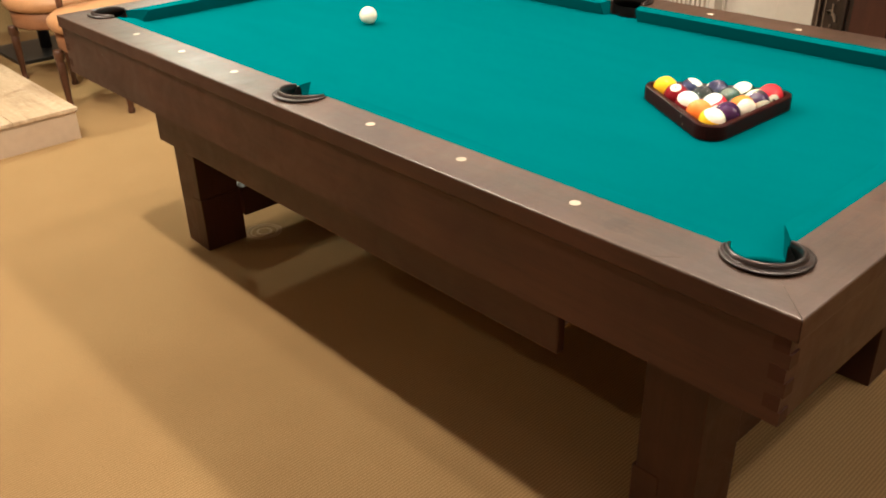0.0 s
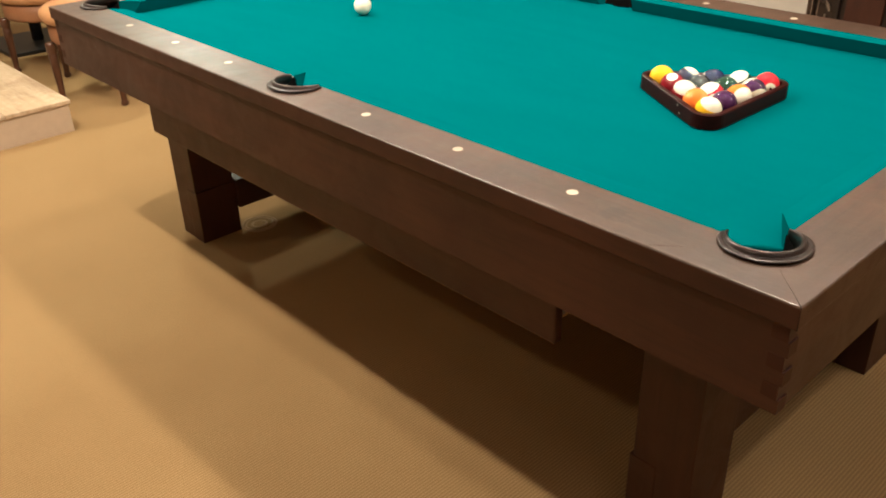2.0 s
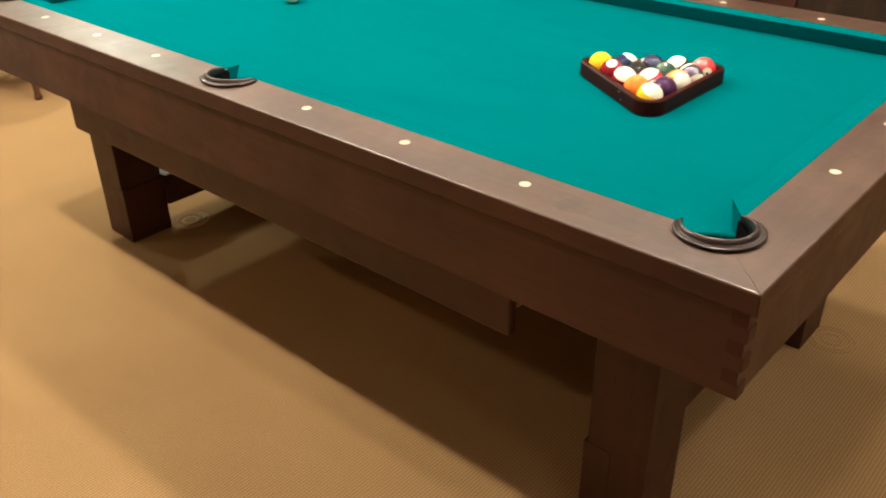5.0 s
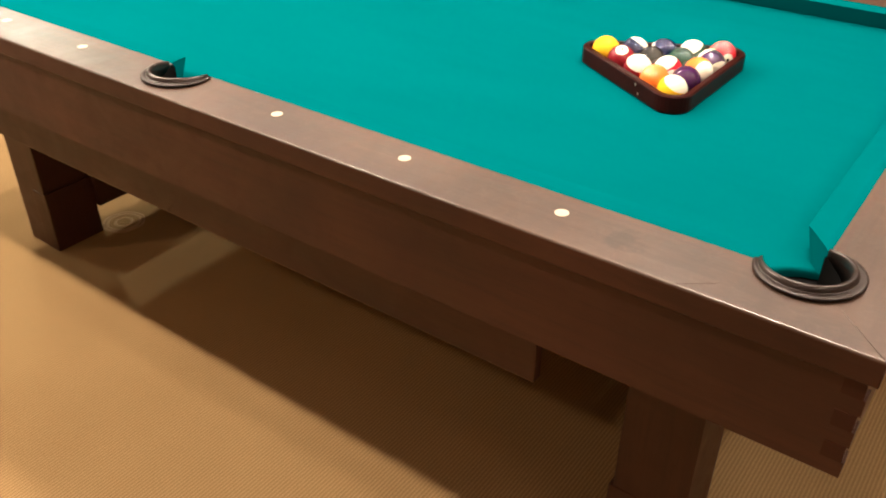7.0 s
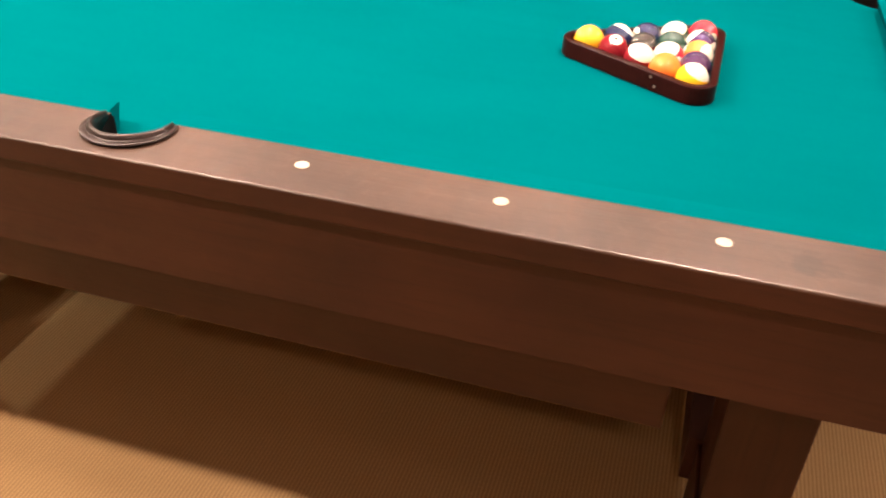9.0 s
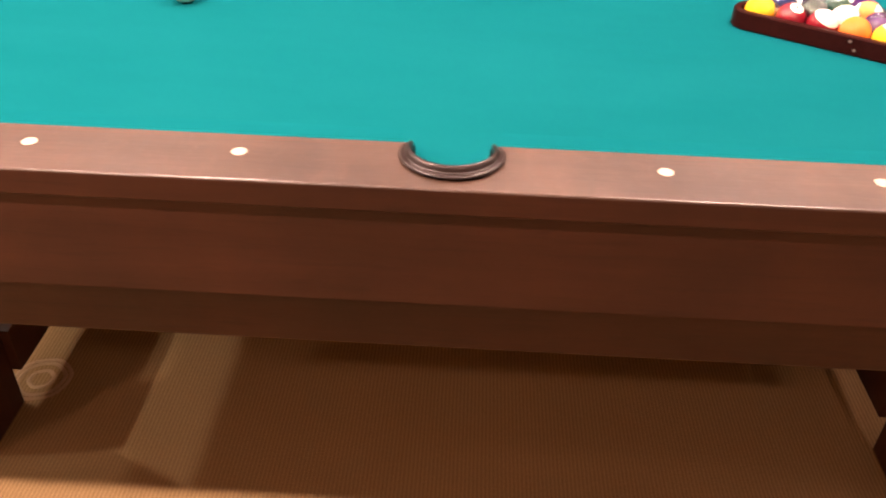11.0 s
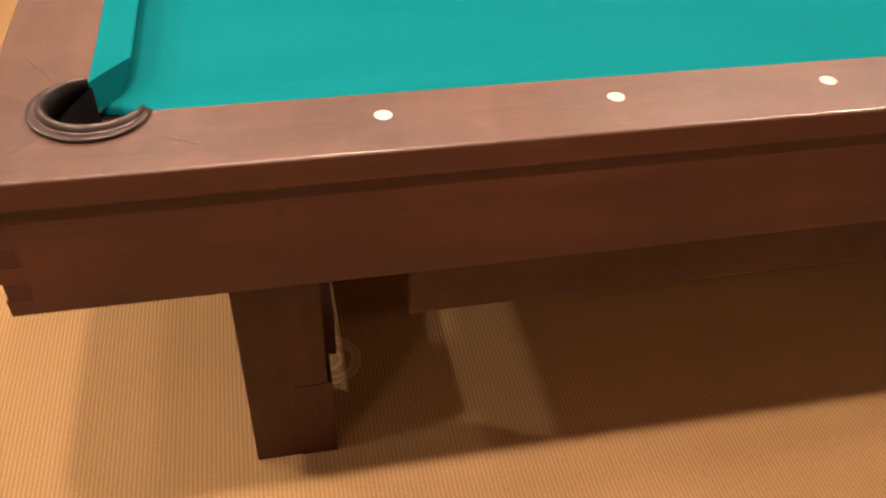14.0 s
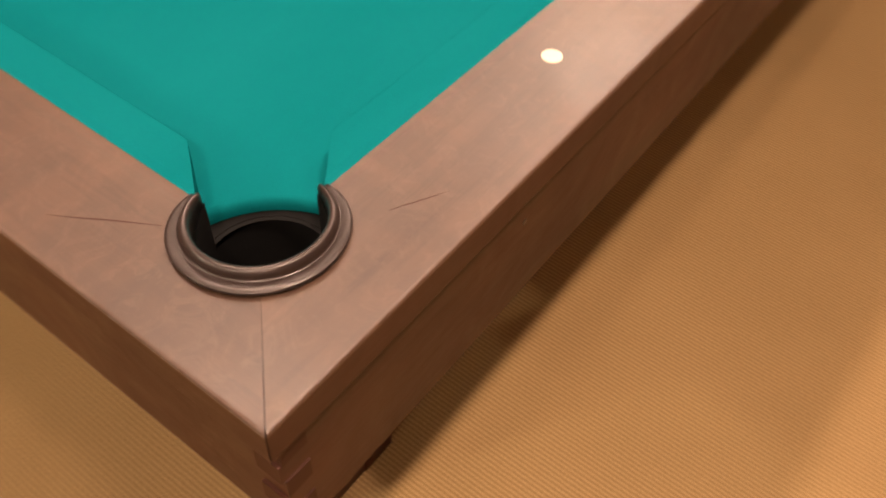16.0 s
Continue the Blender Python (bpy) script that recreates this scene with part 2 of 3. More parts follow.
def carpet():
    """Ribbed loop-pile carpet: ribs 8 mm apart along y, flecked yarn and a slow drift of tone."""
    m, ns, ln, bsdf = mat("ribbed_loop_carpet")
    geo = ns.new("ShaderNodeNewGeometry")
    wave = ns.new("ShaderNodeTexWave")
    wave.wave_type, wave.bands_direction = "BANDS", "X"
    wave.inputs["Scale"].default_value = 0.314 / 0.0082
    wave.inputs["Distortion"].default_value = 0.7
    wave.inputs["Detail"].default_value = 2.0
    wave.inputs["Detail Scale"].default_value = 1.5
    ln.new(geo.outputs["Position"], wave.inputs["Vector"])
    fleck = node(ns, "ShaderNodeTexNoise", Scale=260.0, Detail=3.0, Roughness=0.7)
    broad = node(ns, "ShaderNodeTexNoise", Scale=1.6, Detail=5.0, Roughness=0.6)
    ln.new(geo.outputs["Position"], fleck.inputs["Vector"])
    ln.new(geo.outputs["Position"], broad.inputs["Vector"])
    ribs = ramp(ns, [(0.15, (0.282, 0.186, 0.083)), (0.75, (0.374, 0.256, 0.120))])
    ln.new(wave.outputs["Fac"], ribs.inputs["Fac"])
    r2 = ramp(ns, [(0.3, (0.72, 0.70, 0.66)), (0.7, (1, 1, 1))])
    ln.new(fleck.outputs["Fac"], r2.inputs["Fac"])
    r3 = ramp(ns, [(0.3, (0.88, 0.87, 0.85)), (0.7, (1, 1, 1))])
    ln.new(broad.outputs["Fac"], r3.inputs["Fac"])
    last = ribs.outputs["Color"]
    for r in (r2, r3):
        mix = ns.new("ShaderNodeMix")
        mix.data_type, mix.blend_type = "RGBA", "MULTIPLY"
        mix.inputs["Factor"].default_value = 1.0
        ln.new(last, mix.inputs["A"])
        ln.new(r.outputs["Color"], mix.inputs["B"])
        last = mix.outputs["Result"]
    ln.new(last, bsdf.inputs["Base Color"])
    bsdf.inputs["Roughness"].default_value = 0.95
    bsdf.inputs["Specular IOR Level"].default_value = 0.1
    b = node(ns, "ShaderNodeBump", Strength=0.25, Distance=0.002)
    ln.new(wave.outputs["Fac"], b.inputs["Height"])
    ln.new(b.outputs["Normal"], bsdf.inputs["Normal"])
    return m


cloth, carpet_mat = felt(), carpet()


# ---- mesh helpers ----
def link(name, bm, material, smooth=False):
    me = bpy.data.meshes.new(name)
    bm.normal_update()
    bm.to_mesh(me)
    bm.free()
    me.materials.append(material)
    if smooth:
        for p in me.polygons:
            p.use_smooth = True
    return new(name, me)


def part(name, bm, material, parent, label="", smooth=False):
    ob = link(name, bm, material, smooth)
    ob.parent = parent
    if label:
        tagged(ob, label)
    return ob


def empty(name, place, label, category, group=""):
    ob = new(name)
    ob.empty_display_size = 0.1
    ob.location = place
    return tagged(ob, label, category, group)


def box(x0, x1, y0, y1, z0, z1, bevel=0.0, segments=2, bm=None):
    own = bmesh.new()
    vs = [own.verts.new((x, y, z)) for z in (z0, z1) for y in (y0, y1) for x in (x0, x1)]
    for f in ((0, 2, 3, 1), (4, 5, 7, 6), (0, 1, 5, 4), (2, 6, 7, 3), (0, 4, 6, 2), (1, 3, 7, 5)):
        own.faces.new([vs[i] for i in f])
    if bevel:
        bmesh.ops.bevel(own, geom=own.edges[:], offset=bevel, segments=segments, profile=0.6, affect="EDGES")
    if bm is None:
        return own
    me = bpy.data.meshes.new("piece")
    own.to_mesh(me)
    own.free()
    bm.from_mesh(me)
    bpy.data.meshes.remove(me)
    return bm


def slab(outline, z0, z1, bm=None, whole=False):
    """A flat polygon raised from z0 to z1."""
    bm = bm or bmesh.new()
    if sum(a[0] * b[1] - b[0] * a[1] for a, b in zip(outline, outline[1:] + outline[:1])) < 0:
        outline = outline[::-1]
    low = [bm.verts.new((x, y, z0)) for x, y in outline]
    top = [bm.verts.new((x, y, z1)) for x, y in outline]
    n = len(outline)
    for i in range(n):
        bm.faces.new((low[i], low[(i + 1) % n], top[(i + 1) % n], top[i]))
    if whole:
        bm.faces.new(top), bm.faces.new(low[::-1])
        return bm
    for ring, up in ((top, 1), (low, -1)):
        edges = [bm.edges.get((ring[i], ring[(i + 1) % n])) for i in range(n)]
        made = [f for f in bmesh.ops.triangle_fill(bm, edges=edges, use_beauty=True, normal=(0, 0, up))["geom"] if isinstance(f, bmesh.types.BMFace)]
        for f in made:
            f.normal_update()
            if f.normal.z * up < 0:
                f.normal_flip()
    return bm


def arc(cx, cy, r, a0, a1, n=20):
    return [(cx + r * math.cos(radians(a0 + (a1 - a0) * i / n)), cy + r * math.sin(radians(a0 + (a1 - a0) * i / n))) for i in range(n + 1)]


def lathe(profile, n=24, bm=None, at=(0, 0, 0), cap=True):
    """A profile of (radius, z) turned round the z axis."""
    bm = bm or bmesh.new()
    rings = [[bm.verts.new((at[0] + r * math.cos(2 * math.pi * i / n), at[1] + r * math.sin(2 * math.pi * i / n), at[2] + z)) for i in range(n)] for r, z in profile]
    for a, b in zip(rings, rings[1:]):
        for i in range(n):
            bm.faces.new((a[i], a[(i + 1) % n], b[(i + 1) % n], b[i]))
    if cap:
        bm.faces.new(rings[0][::-1])
        bm.faces.new(rings[-1])
    return bm


def mirrored(bm, sx, sy):
    if sx * sy < 0:
        bmesh.ops.reverse_faces(bm, faces=bm.faces[:])
    for v in bm.verts:
        v.co.x *= sx
        v.co.y *= sy
    return bm


# ---- the room ----
ROOM = (-6.2, 4.6, -4.6, 3.4)
floor = tagged(link("floor", box(ROOM[0], ROOM[1], ROOM[2], ROOM[3], -0.1, 0.0), carpet_mat), "beige ribbed loop-pile carpet over the whole room", "floor", kind="structure")
tagged(link("ceiling", box(ROOM[0], ROOM[1], ROOM[2], ROOM[3], CEILING, CEILING + 0.1), ceiling_paint), "plain cream painted ceiling with recessed downlights", "ceiling", kind="structure")
for nm, b in (("wall_west", (ROOM[0] - 0.15, ROOM[0], ROOM[2] - 0.15, ROOM[3] + 0.15)), ("wall_east", (ROOM[1], ROOM[1] + 0.15, ROOM[2] - 0.15, ROOM[3] + 0.15)),
              ("wall_south", (ROOM[0], ROOM[1], ROOM[2] - 0.15, ROOM[2])), ("wall_north", (ROOM[0], ROOM[1], ROOM[3], ROOM[3] + 0.15))):
    tagged(link(nm, box(*b, 0.0, CEILING), wall_paint), "cream painted showroom wall", "wall", kind="structure")


lens_glow, _ns, _ln, _b = mat("glowing_lens")
_b.inputs["Emission Color"].default_value = (*WARM, 1)
_b.inputs["Emission Strength"].default_value = 255.0


def downlight(x, y, watts):
    thing = empty("downlight", (x, y, CEILING), "round white recessed ceiling downlight with a warm bulb", "ceiling light", "downlights in the ceiling")
    trim = lathe([(0.045, -0.001), (0.062, -0.006), (0.066, -0.004), (0.068, -0.0005)], 24, cap=False)
    part("trim_ring", trim, white_paint, thing, smooth=True)
    part("lens", lathe([(0.012, -0.0030), (0.043, -0.0016), (0.0445, -0.0008)], 20), lens_glow, thing, "glowing warm lens")
    if not watts:
        return
    data = bpy.data.lights.new("bulb", "SPOT")
    data.energy, data.color, data.spot_size, data.spot_blend, data.shadow_soft_size = watts, AMBER if y < -2 else CLEAR if x < -3 else WARM, radians(160), 0.45, 0.04
    lamp = new("bulb", data)
    lamp.parent = thing
    lamp.location = (0, 0, -0.03)


for x, y, watts in DOWNLIGHTS:
    downlight(x, y, watts)
# the rest of the ceiling's grid: smaller lamps with glowing lenses, seen as rows of dots in the balls
for i, j in [(i, j) for i in range(7) for j in range(4)]:
    x, y = -2.2 + 0.85 * i, -0.88 + 0.85 * j
    if all(math.hypot(x - a, y - b) > 0.42 for a, b, _ in DOWNLIGHTS):
        downlight(x, y, 0)

# ---- the pool table ----
A, B, W = 1.1176, 0.5588, 0.160          # half length and width of play, rail width
S, SIGHT = 0.2794, 0.098                 # spacing of the sights, their distance from the cushion's nose
TOP, CLOTH, RAIL_LOW, APRON_LOW = 0.820, 0.778, 0.781, 0.632
WOOD_IN = 0.051                          # cushion's width, nose to wood
XO, YO = A + W + 0.004, B + W + 0.008
CPX, CPY, CPR = A + 0.0365, B + 0.0365, 0.054   # corner pocket
SPY, SPR = 0.631, 0.057                         # side pocket
table = empty("pool_table", (0, 0, 0), "dark brown stained wooden pool table with green cloth, standing on carpet", "pool table")


def meet(cx, cy, r, level, axis, sign):
    """Where a circle meets the line axis = level."""
    if axis == "y":
        return (cx + sign * math.sqrt(r * r - (level - cy) ** 2), level)
    return (level, cy + sign * math.sqrt(r * r - (level - cx) ** 2))


def rail_long():
    """The near long rail (y < 0): mitred at both ends, cut away for three pockets."""
    yi = -(B + WOOD_IN)
    def angle(cx, cy, p):
        return math.degrees(math.atan2(p[1] - cy, p[0] - cx))
    pts = [(-XO + 0.0012, -YO), (XO - 0.0012, -YO)]
    # right corner: from the mitre along the pocket's circle to the inner edge
    p = meet(CPX, -CPY, CPR, yi, "y", -1)
    pts += arc(CPX, -CPY, CPR, -45, -360 + angle(CPX, -CPY, p) if angle(CPX, -CPY, p) > 0 else angle(CPX, -CPY, p), 16)
    p = meet(0, -SPY, SPR, yi, "y", 1)
    a = angle(0, -SPY, p)
    pts += arc(0, -SPY, SPR, a, -180 - a, 24)
    q = [(-x, y) for x, y in arc(CPX, -CPY, CPR, -45, -360 + angle(CPX, -CPY, meet(CPX, -CPY, CPR, yi, "y", -1)) if angle(CPX, -CPY, meet(CPX, -CPY, CPR, yi, "y", -1)) > 0 else angle(CPX, -CPY, meet(CPX, -CPY, CPR, yi, "y", -1)), 16)]
    pts += q[::-1]
    bm = slab(pts, RAIL_LOW, TOP, whole=True)
    edges = [e for e in bm.edges if all(abs(v.co.y + YO) < 1e-5 for v in e.verts) and e.calc_length() > 1]
    bmesh.ops.bevel(bm, geom=edges, offset=0.0034, segments=3, profile=0.5, affect="EDGES")
    bmesh.ops.triangulate(bm, faces=[f for f in bm.faces if len(f.verts) > 4], ngon_method="EAR_CLIP")
    return bm


def rail_end():
    """The end rail at x > 0."""
    xi = A + WOOD_IN
    p = meet(CPX, -CPY, CPR, xi, "x", 1)
    a = math.degrees(math.atan2(p[1] + CPY, p[0] - CPX))
    pts = [(XO, -YO), (XO, YO)]
    pts += [(x, -y) for x, y in arc(CPX, -CPY, CPR, -45, a, 16)]
    pts += arc(CPX, -CPY, CPR, -45, a, 16)[::-1]
    bm = slab(pts, RAIL_LOW, TOP, whole=True)
    edges = [e for e in bm.edges if all(abs(v.co.x - XO) < 1e-5 for v in e.verts) and e.calc_length() > 1]
    bmesh.ops.bevel(bm, geom=edges, offset=0.0034, segments=3, profile=0.5, affect="EDGES")
    bmesh.ops.triangulate(bm, faces=[f for f in bm.faces if len(f.verts) > 4], ngon_method="EAR_CLIP")
    return bm


def sight(x, y, parent):
    bm = lathe([(0.0098, -0.001), (0.0102, 0.0005), (0.0095, 0.0009), (0.004, 0.0010)], 20, at=(x, y, TOP))
    part("sight", bm, pearl, parent, "round cream pearl sight")


def lit_top(ob, material, edge_gloss):
    """The upright faces keep the darker stain of the aprons, the top is paler with overhead light in its colour, its
    edge is shiny and the pocket cuts are black.
    """
    for m in (material, edge_gloss, black_liner):
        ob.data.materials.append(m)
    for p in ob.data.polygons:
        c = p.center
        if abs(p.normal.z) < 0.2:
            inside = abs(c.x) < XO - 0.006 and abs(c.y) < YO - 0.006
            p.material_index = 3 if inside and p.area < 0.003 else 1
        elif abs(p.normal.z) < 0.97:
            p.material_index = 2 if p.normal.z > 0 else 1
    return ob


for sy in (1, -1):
    rail = lit_top(part("side_rail", mirrored(rail_long(), 1, sy), rail_x, table), wood_x, edge_x)
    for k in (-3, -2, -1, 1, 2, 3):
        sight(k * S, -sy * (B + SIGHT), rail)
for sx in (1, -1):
    rail = lit_top(part("end_rail", mirrored(rail_end(), sx, 1), rail_y, table), wood_y, edge_y)
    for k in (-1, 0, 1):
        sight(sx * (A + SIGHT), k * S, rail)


def bed():
    """Cloth-covered slate with six pocket openings."""
    ex, ey = A + WOOD_IN - 0.002, B + WOOD_IN - 0.002
    r = 0.109
    def corner(sx, sy):
        cx, cy = CPX + 0.0283, CPY + 0.0283          # a shallow cut, nearly straight
        return [(sx * x, sy * y) for x, y in arc(cx, cy, r, 180 + math.degrees(math.asin((cy - ey) / r)), 270 - math.degrees(math.asin((cx - ex) / r)), 16)]
    def side(sy):
        a = math.degrees(math.asin((ey - SPY - 0.020) / 0.054))
        return [(x, sy * y) for x, y in arc(0, SPY + 0.020, 0.054, 180 - a, 360 + a, 24)]
    ring = []
    ring += corner(-1, -1)[::-1]
    ring += [p for p in side(-1)]
    ring += corner(1, -1)
    ring += corner(1, 1)[::-1]
    ring += side(1)[::-1]
    ring += corner(-1, 1)
    return ring


bed_outline = bed()
part("playing_bed", slab(bed_outline, CLOTH - 0.014, CLOTH), cloth, table, "flat green cloth-covered slate bed")


def cloth_lip(x, y, r, b0, b1, sx, sy):
    """The cloth where it rolls over the slate's edge into a pocket."""
    roll = ((0.0, 0.0), (0.002, -0.0005), (0.004, -0.0020), (0.0055, -0.0050), (0.0060, -0.009), (0.0060, -0.013))
    bm, rows, n = bmesh.new(), [], 20
    for i in range(n + 1):
        t = radians(b0 + (b1 - b0) * i / n)
        rows.append([bm.verts.new((x + sx * (r - d) * math.cos(t), y + sy * (r - d) * math.sin(t), CLOTH + z)) for d, z in roll])
    for p, q in zip(rows, rows[1:]):
        for j in range(len(roll) - 1):
            bm.faces.new((p[j], q[j], q[j + 1], p[j + 1]))
    bmesh.ops.recalc_face_normals(bm, faces=bm.faces[:])
    part("cloth_lip", bm, cloth, table, "", True)


lip_x, lip_y, lip_r = CPX + 0.0283, CPY + 0.0283, 0.109
lip_a = math.degrees(math.asin((lip_y - B - WOOD_IN + 0.002) / lip_r))
for sx in (1, -1):
    for sy in (1, -1):
        cloth_lip(sx * lip_x, sy * lip_y, lip_r, 180 + lip_a, 270 - lip_a, sx, sy)
lip_a = math.degrees(math.asin((B + WOOD_IN - 0.002 - SPY - 0.020) / 0.054))
for sy in (1, -1):
    cloth_lip(0.0, sy * (SPY + 0.020), 0.054, 180 - lip_a, 360 + lip_a, 1, sy)


def cushion(x0, x1, x0b, x1b, flip=1):
    """A cushion along x at y < 0, nose from x0 to x1 and back from x0b to x1b, with the slanted under-face of rail rubber."""
    bm = bmesh.new()
    yi, yn = -(B + WOOD_IN), -(B + 0.007)
    section = [(0.0, CLOTH), (0.0, TOP - 0.0005), (0.2, TOP + 0.0004), (0.7, TOP - 0.0006), (0.96, TOP - 0.0016), (1.0, TOP - 0.0030), (0.965, TOP - 0.0054), (0.58, CLOTH)]
    n = 24
    rows = []
    for i in range(n + 1):
        s = i / n
        rows.append([bm.verts.new((((1 - s) * (x0b + (x0 - x0b) * u) + s * (x1b + (x1 - x1b) * u)), yi + (yn - yi) * u, z)) for u, z in section])
    m = len(section)
    for a, b in zip(rows, rows[1:]):
        for j in range(m):
            bm.faces.new((a[j], a[(j + 1) % m], b[(j + 1) % m], b[j]))
    bm.faces.new(rows[0])
    bm.faces.new(rows[-1][::-1])
    bmesh.ops.recalc_face_normals(bm, faces=bm.faces[:])
    return bm


NOSE, BACK = 0.078, 0.019
for sy in (1, -1):
    part("cushion", mirrored(cushion(-(A - NOSE), -0.070, -(A - BACK), -0.060), 1, sy), cloth, table)
    part("cushion", mirrored(cushion(0.070, A - NOSE, 0.060, A - BACK), 1, sy), cloth, table)
for sx in (1, -1):
    bm = cushion(-(B - NOSE), B - NOSE, -(B - BACK), B - BACK)
    for v in bm.verts:
        v.co = Vector((-(v.co.y + B) * sx + A * sx, v.co.x * sx, v.co.z))
    part("cushion", bm, cloth, table)


def iron(cx, cy, facing, half, r, width):
    """A cast horseshoe: a high inner bead and a lower outer flange, thinning to both tips."""
    bm = bmesh.new()
    section = [(0.0, -0.030), (0.0, 0.008), (0.06, 0.0122), (0.20, 0.0148), (0.36, 0.0134), (0.46, 0.0082), (0.50, 0.0054), (0.56, 0.0062), (0.85, 0.0066), (0.96, 0.0060), (1.0, 0.0050), (0.99, 0.0034), (0.90, 0.0026), (0.84, 0.0004)]
    rows, n = [], 48
    for i in range(n + 1):
        s = -1 + 2 * i / n
        a = radians(facing + s * half)
        taper = max(0.0, 1 - abs(s) ** 3.2)
        w = width * (0.48 + 0.52 * taper)
        rows.append([bm.verts.new((cx + (r + u * w) * math.cos(a), cy + (r + u * w) * math.sin(a), TOP + (z * (0.12 + 0.88 * taper) if z < 0.001 else z * (0.55 + 0.45 * taper)))) for u, z in section])
    m = len(section)
    for a, b in zip(rows, rows[1:]):
        for j in range(m):
            bm.faces.new((a[j], a[(j + 1) % m], b[(j + 1) % m], b[j]))
    bm.faces.new(rows[0])
    bm.faces.new(rows[-1][::-1])
    bmesh.ops.recalc_face_normals(bm, faces=bm.faces[:])
    return bm


def liner(cx, cy, facing, half, r):
    """A black moulded cup under the opening, open towards the bed above the slate's edge."""
    bm = bmesh.new()
    n = 40
    rows = []
    for i in range(n + 1):
        a = radians(facing - half + 2 * half * i / n)
        rows.append([bm.verts.new((cx + q * math.cos(a), cy + q * math.sin(a), z)) for q, z in ((r, TOP - 0.004), (r, 0.70), (r * 0.96, 0.65), (r * 0.8, 0.636))])
    for a, b in zip(rows, rows[1:]):
        for j in range(3):
            bm.faces.new((a[j], b[j], b[j + 1], a[j + 1]))
    low = [[bm.verts.new((cx + q * math.cos(2 * math.pi * i / 32), cy + q * math.sin(2 * math.pi * i / 32), z)) for i in range(32)] for q, z in ((r * 1.10, CLOTH - 0.0142), (r * 1.10, 0.638))]
    for i in range(32):
        bm.faces.new((low[0][i], low[0][(i + 1) % 32], low[1][(i + 1) % 32], low[1][i]))
    # a collar under the slate's lip
    n = 20
    rows = []
    for i in range(n + 1):
        a = radians(facing + 90 + 180 * i / n)
        rows.append([bm.verts.new((cx + q * math.cos(a), cy + q * math.sin(a), CLOTH - 0.0150)) for q in (r * 1.02, r * 1.6)])
    for a, b in zip(rows, rows[1:]):
        bm.faces.new((a[0], b[0], b[1], a[1]))
    ring = [(cx + r * 1.25 * math.cos(2 * math.pi * i / 24), cy + r * 1.25 * math.sin(2 * math.pi * i / 24)) for i in range(24)]
    slab(ring, 0.630, 0.636, bm)
    return bm


def pocket(cx, cy, facing, half, r, width):
    ob = part("pocket", liner(cx, cy, facing, half + (10 if half < 110 else 3), r - 0.0015), black_liner, table, "black moulded pocket cup", True)
    # pale bars stand in for light coming through slots in the cup
    for off in (-38, 0, 38):
        a = radians(facing + off)
        slot = part("slot", box(-0.004, 0.004, -0.009, 0.009, 0.0, 0.0015), slot_grey, ob, "slot in the cup, painted pale for light coming through")
        slot.matrix_basis = pose(cx + 0.70 * r * math.cos(a), cy + 0.70 * r * math.sin(a), 0.6362, 0, 0, facing + off)
    part("pocket_iron", iron(cx, cy, facing, half, r - 0.002, width), bronze, ob, "dark bronze horseshoe-shaped pocket iron", True)


for sx in (1, -1):
    for sy in (1, -1):
        pocket(sx * CPX, sy * CPY, math.degrees(math.atan2(sy, sx)), 121, CPR, 0.0215)
for sy in (1, -1):
    pocket(0, sy * SPY, 90 * sy, 104, SPR, 0.0215)

# aprons with box-jointed corners
AX, AY, AT = 1.271, 0.7215, 0.025
LEVELS = 6
STEP = (RAIL_LOW - APRON_LOW) / LEVELS
def apron_bm(x0, x1, y0, y1, ends):
    """A board with the fingers of its corner joints standing out at both ends."""
    bm = box(x0, x1, y0, y1, APRON_LOW, RAIL_LOW - 0.0005)
    for a, b, c, d, k in ends:
        box(*sorted((a, b)), *sorted((c, d)), APRON_LOW + k * STEP, APRON_LOW + (k + 1) * STEP - 0.0004, bm=bm)
    return bm


def dark_ends(ob, axis, limit):
    ob.data.materials.append(end_grain)
    for p in ob.data.polygons:
        if abs(p.center[axis]) > limit and abs(p.normal[axis]) > 0.6:
            p.material_index = 1


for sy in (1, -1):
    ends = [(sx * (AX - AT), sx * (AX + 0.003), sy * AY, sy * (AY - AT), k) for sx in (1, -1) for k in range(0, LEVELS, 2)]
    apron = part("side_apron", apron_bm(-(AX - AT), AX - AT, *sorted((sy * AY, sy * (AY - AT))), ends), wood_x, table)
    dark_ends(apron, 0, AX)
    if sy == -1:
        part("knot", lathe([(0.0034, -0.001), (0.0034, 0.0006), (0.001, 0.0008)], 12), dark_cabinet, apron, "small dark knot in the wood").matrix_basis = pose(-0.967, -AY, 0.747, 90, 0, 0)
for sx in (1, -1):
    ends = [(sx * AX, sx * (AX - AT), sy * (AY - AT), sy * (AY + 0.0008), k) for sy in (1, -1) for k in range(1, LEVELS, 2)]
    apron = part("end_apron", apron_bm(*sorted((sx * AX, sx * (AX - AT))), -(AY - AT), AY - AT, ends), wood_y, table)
    dark_ends(apron, 1, AY)

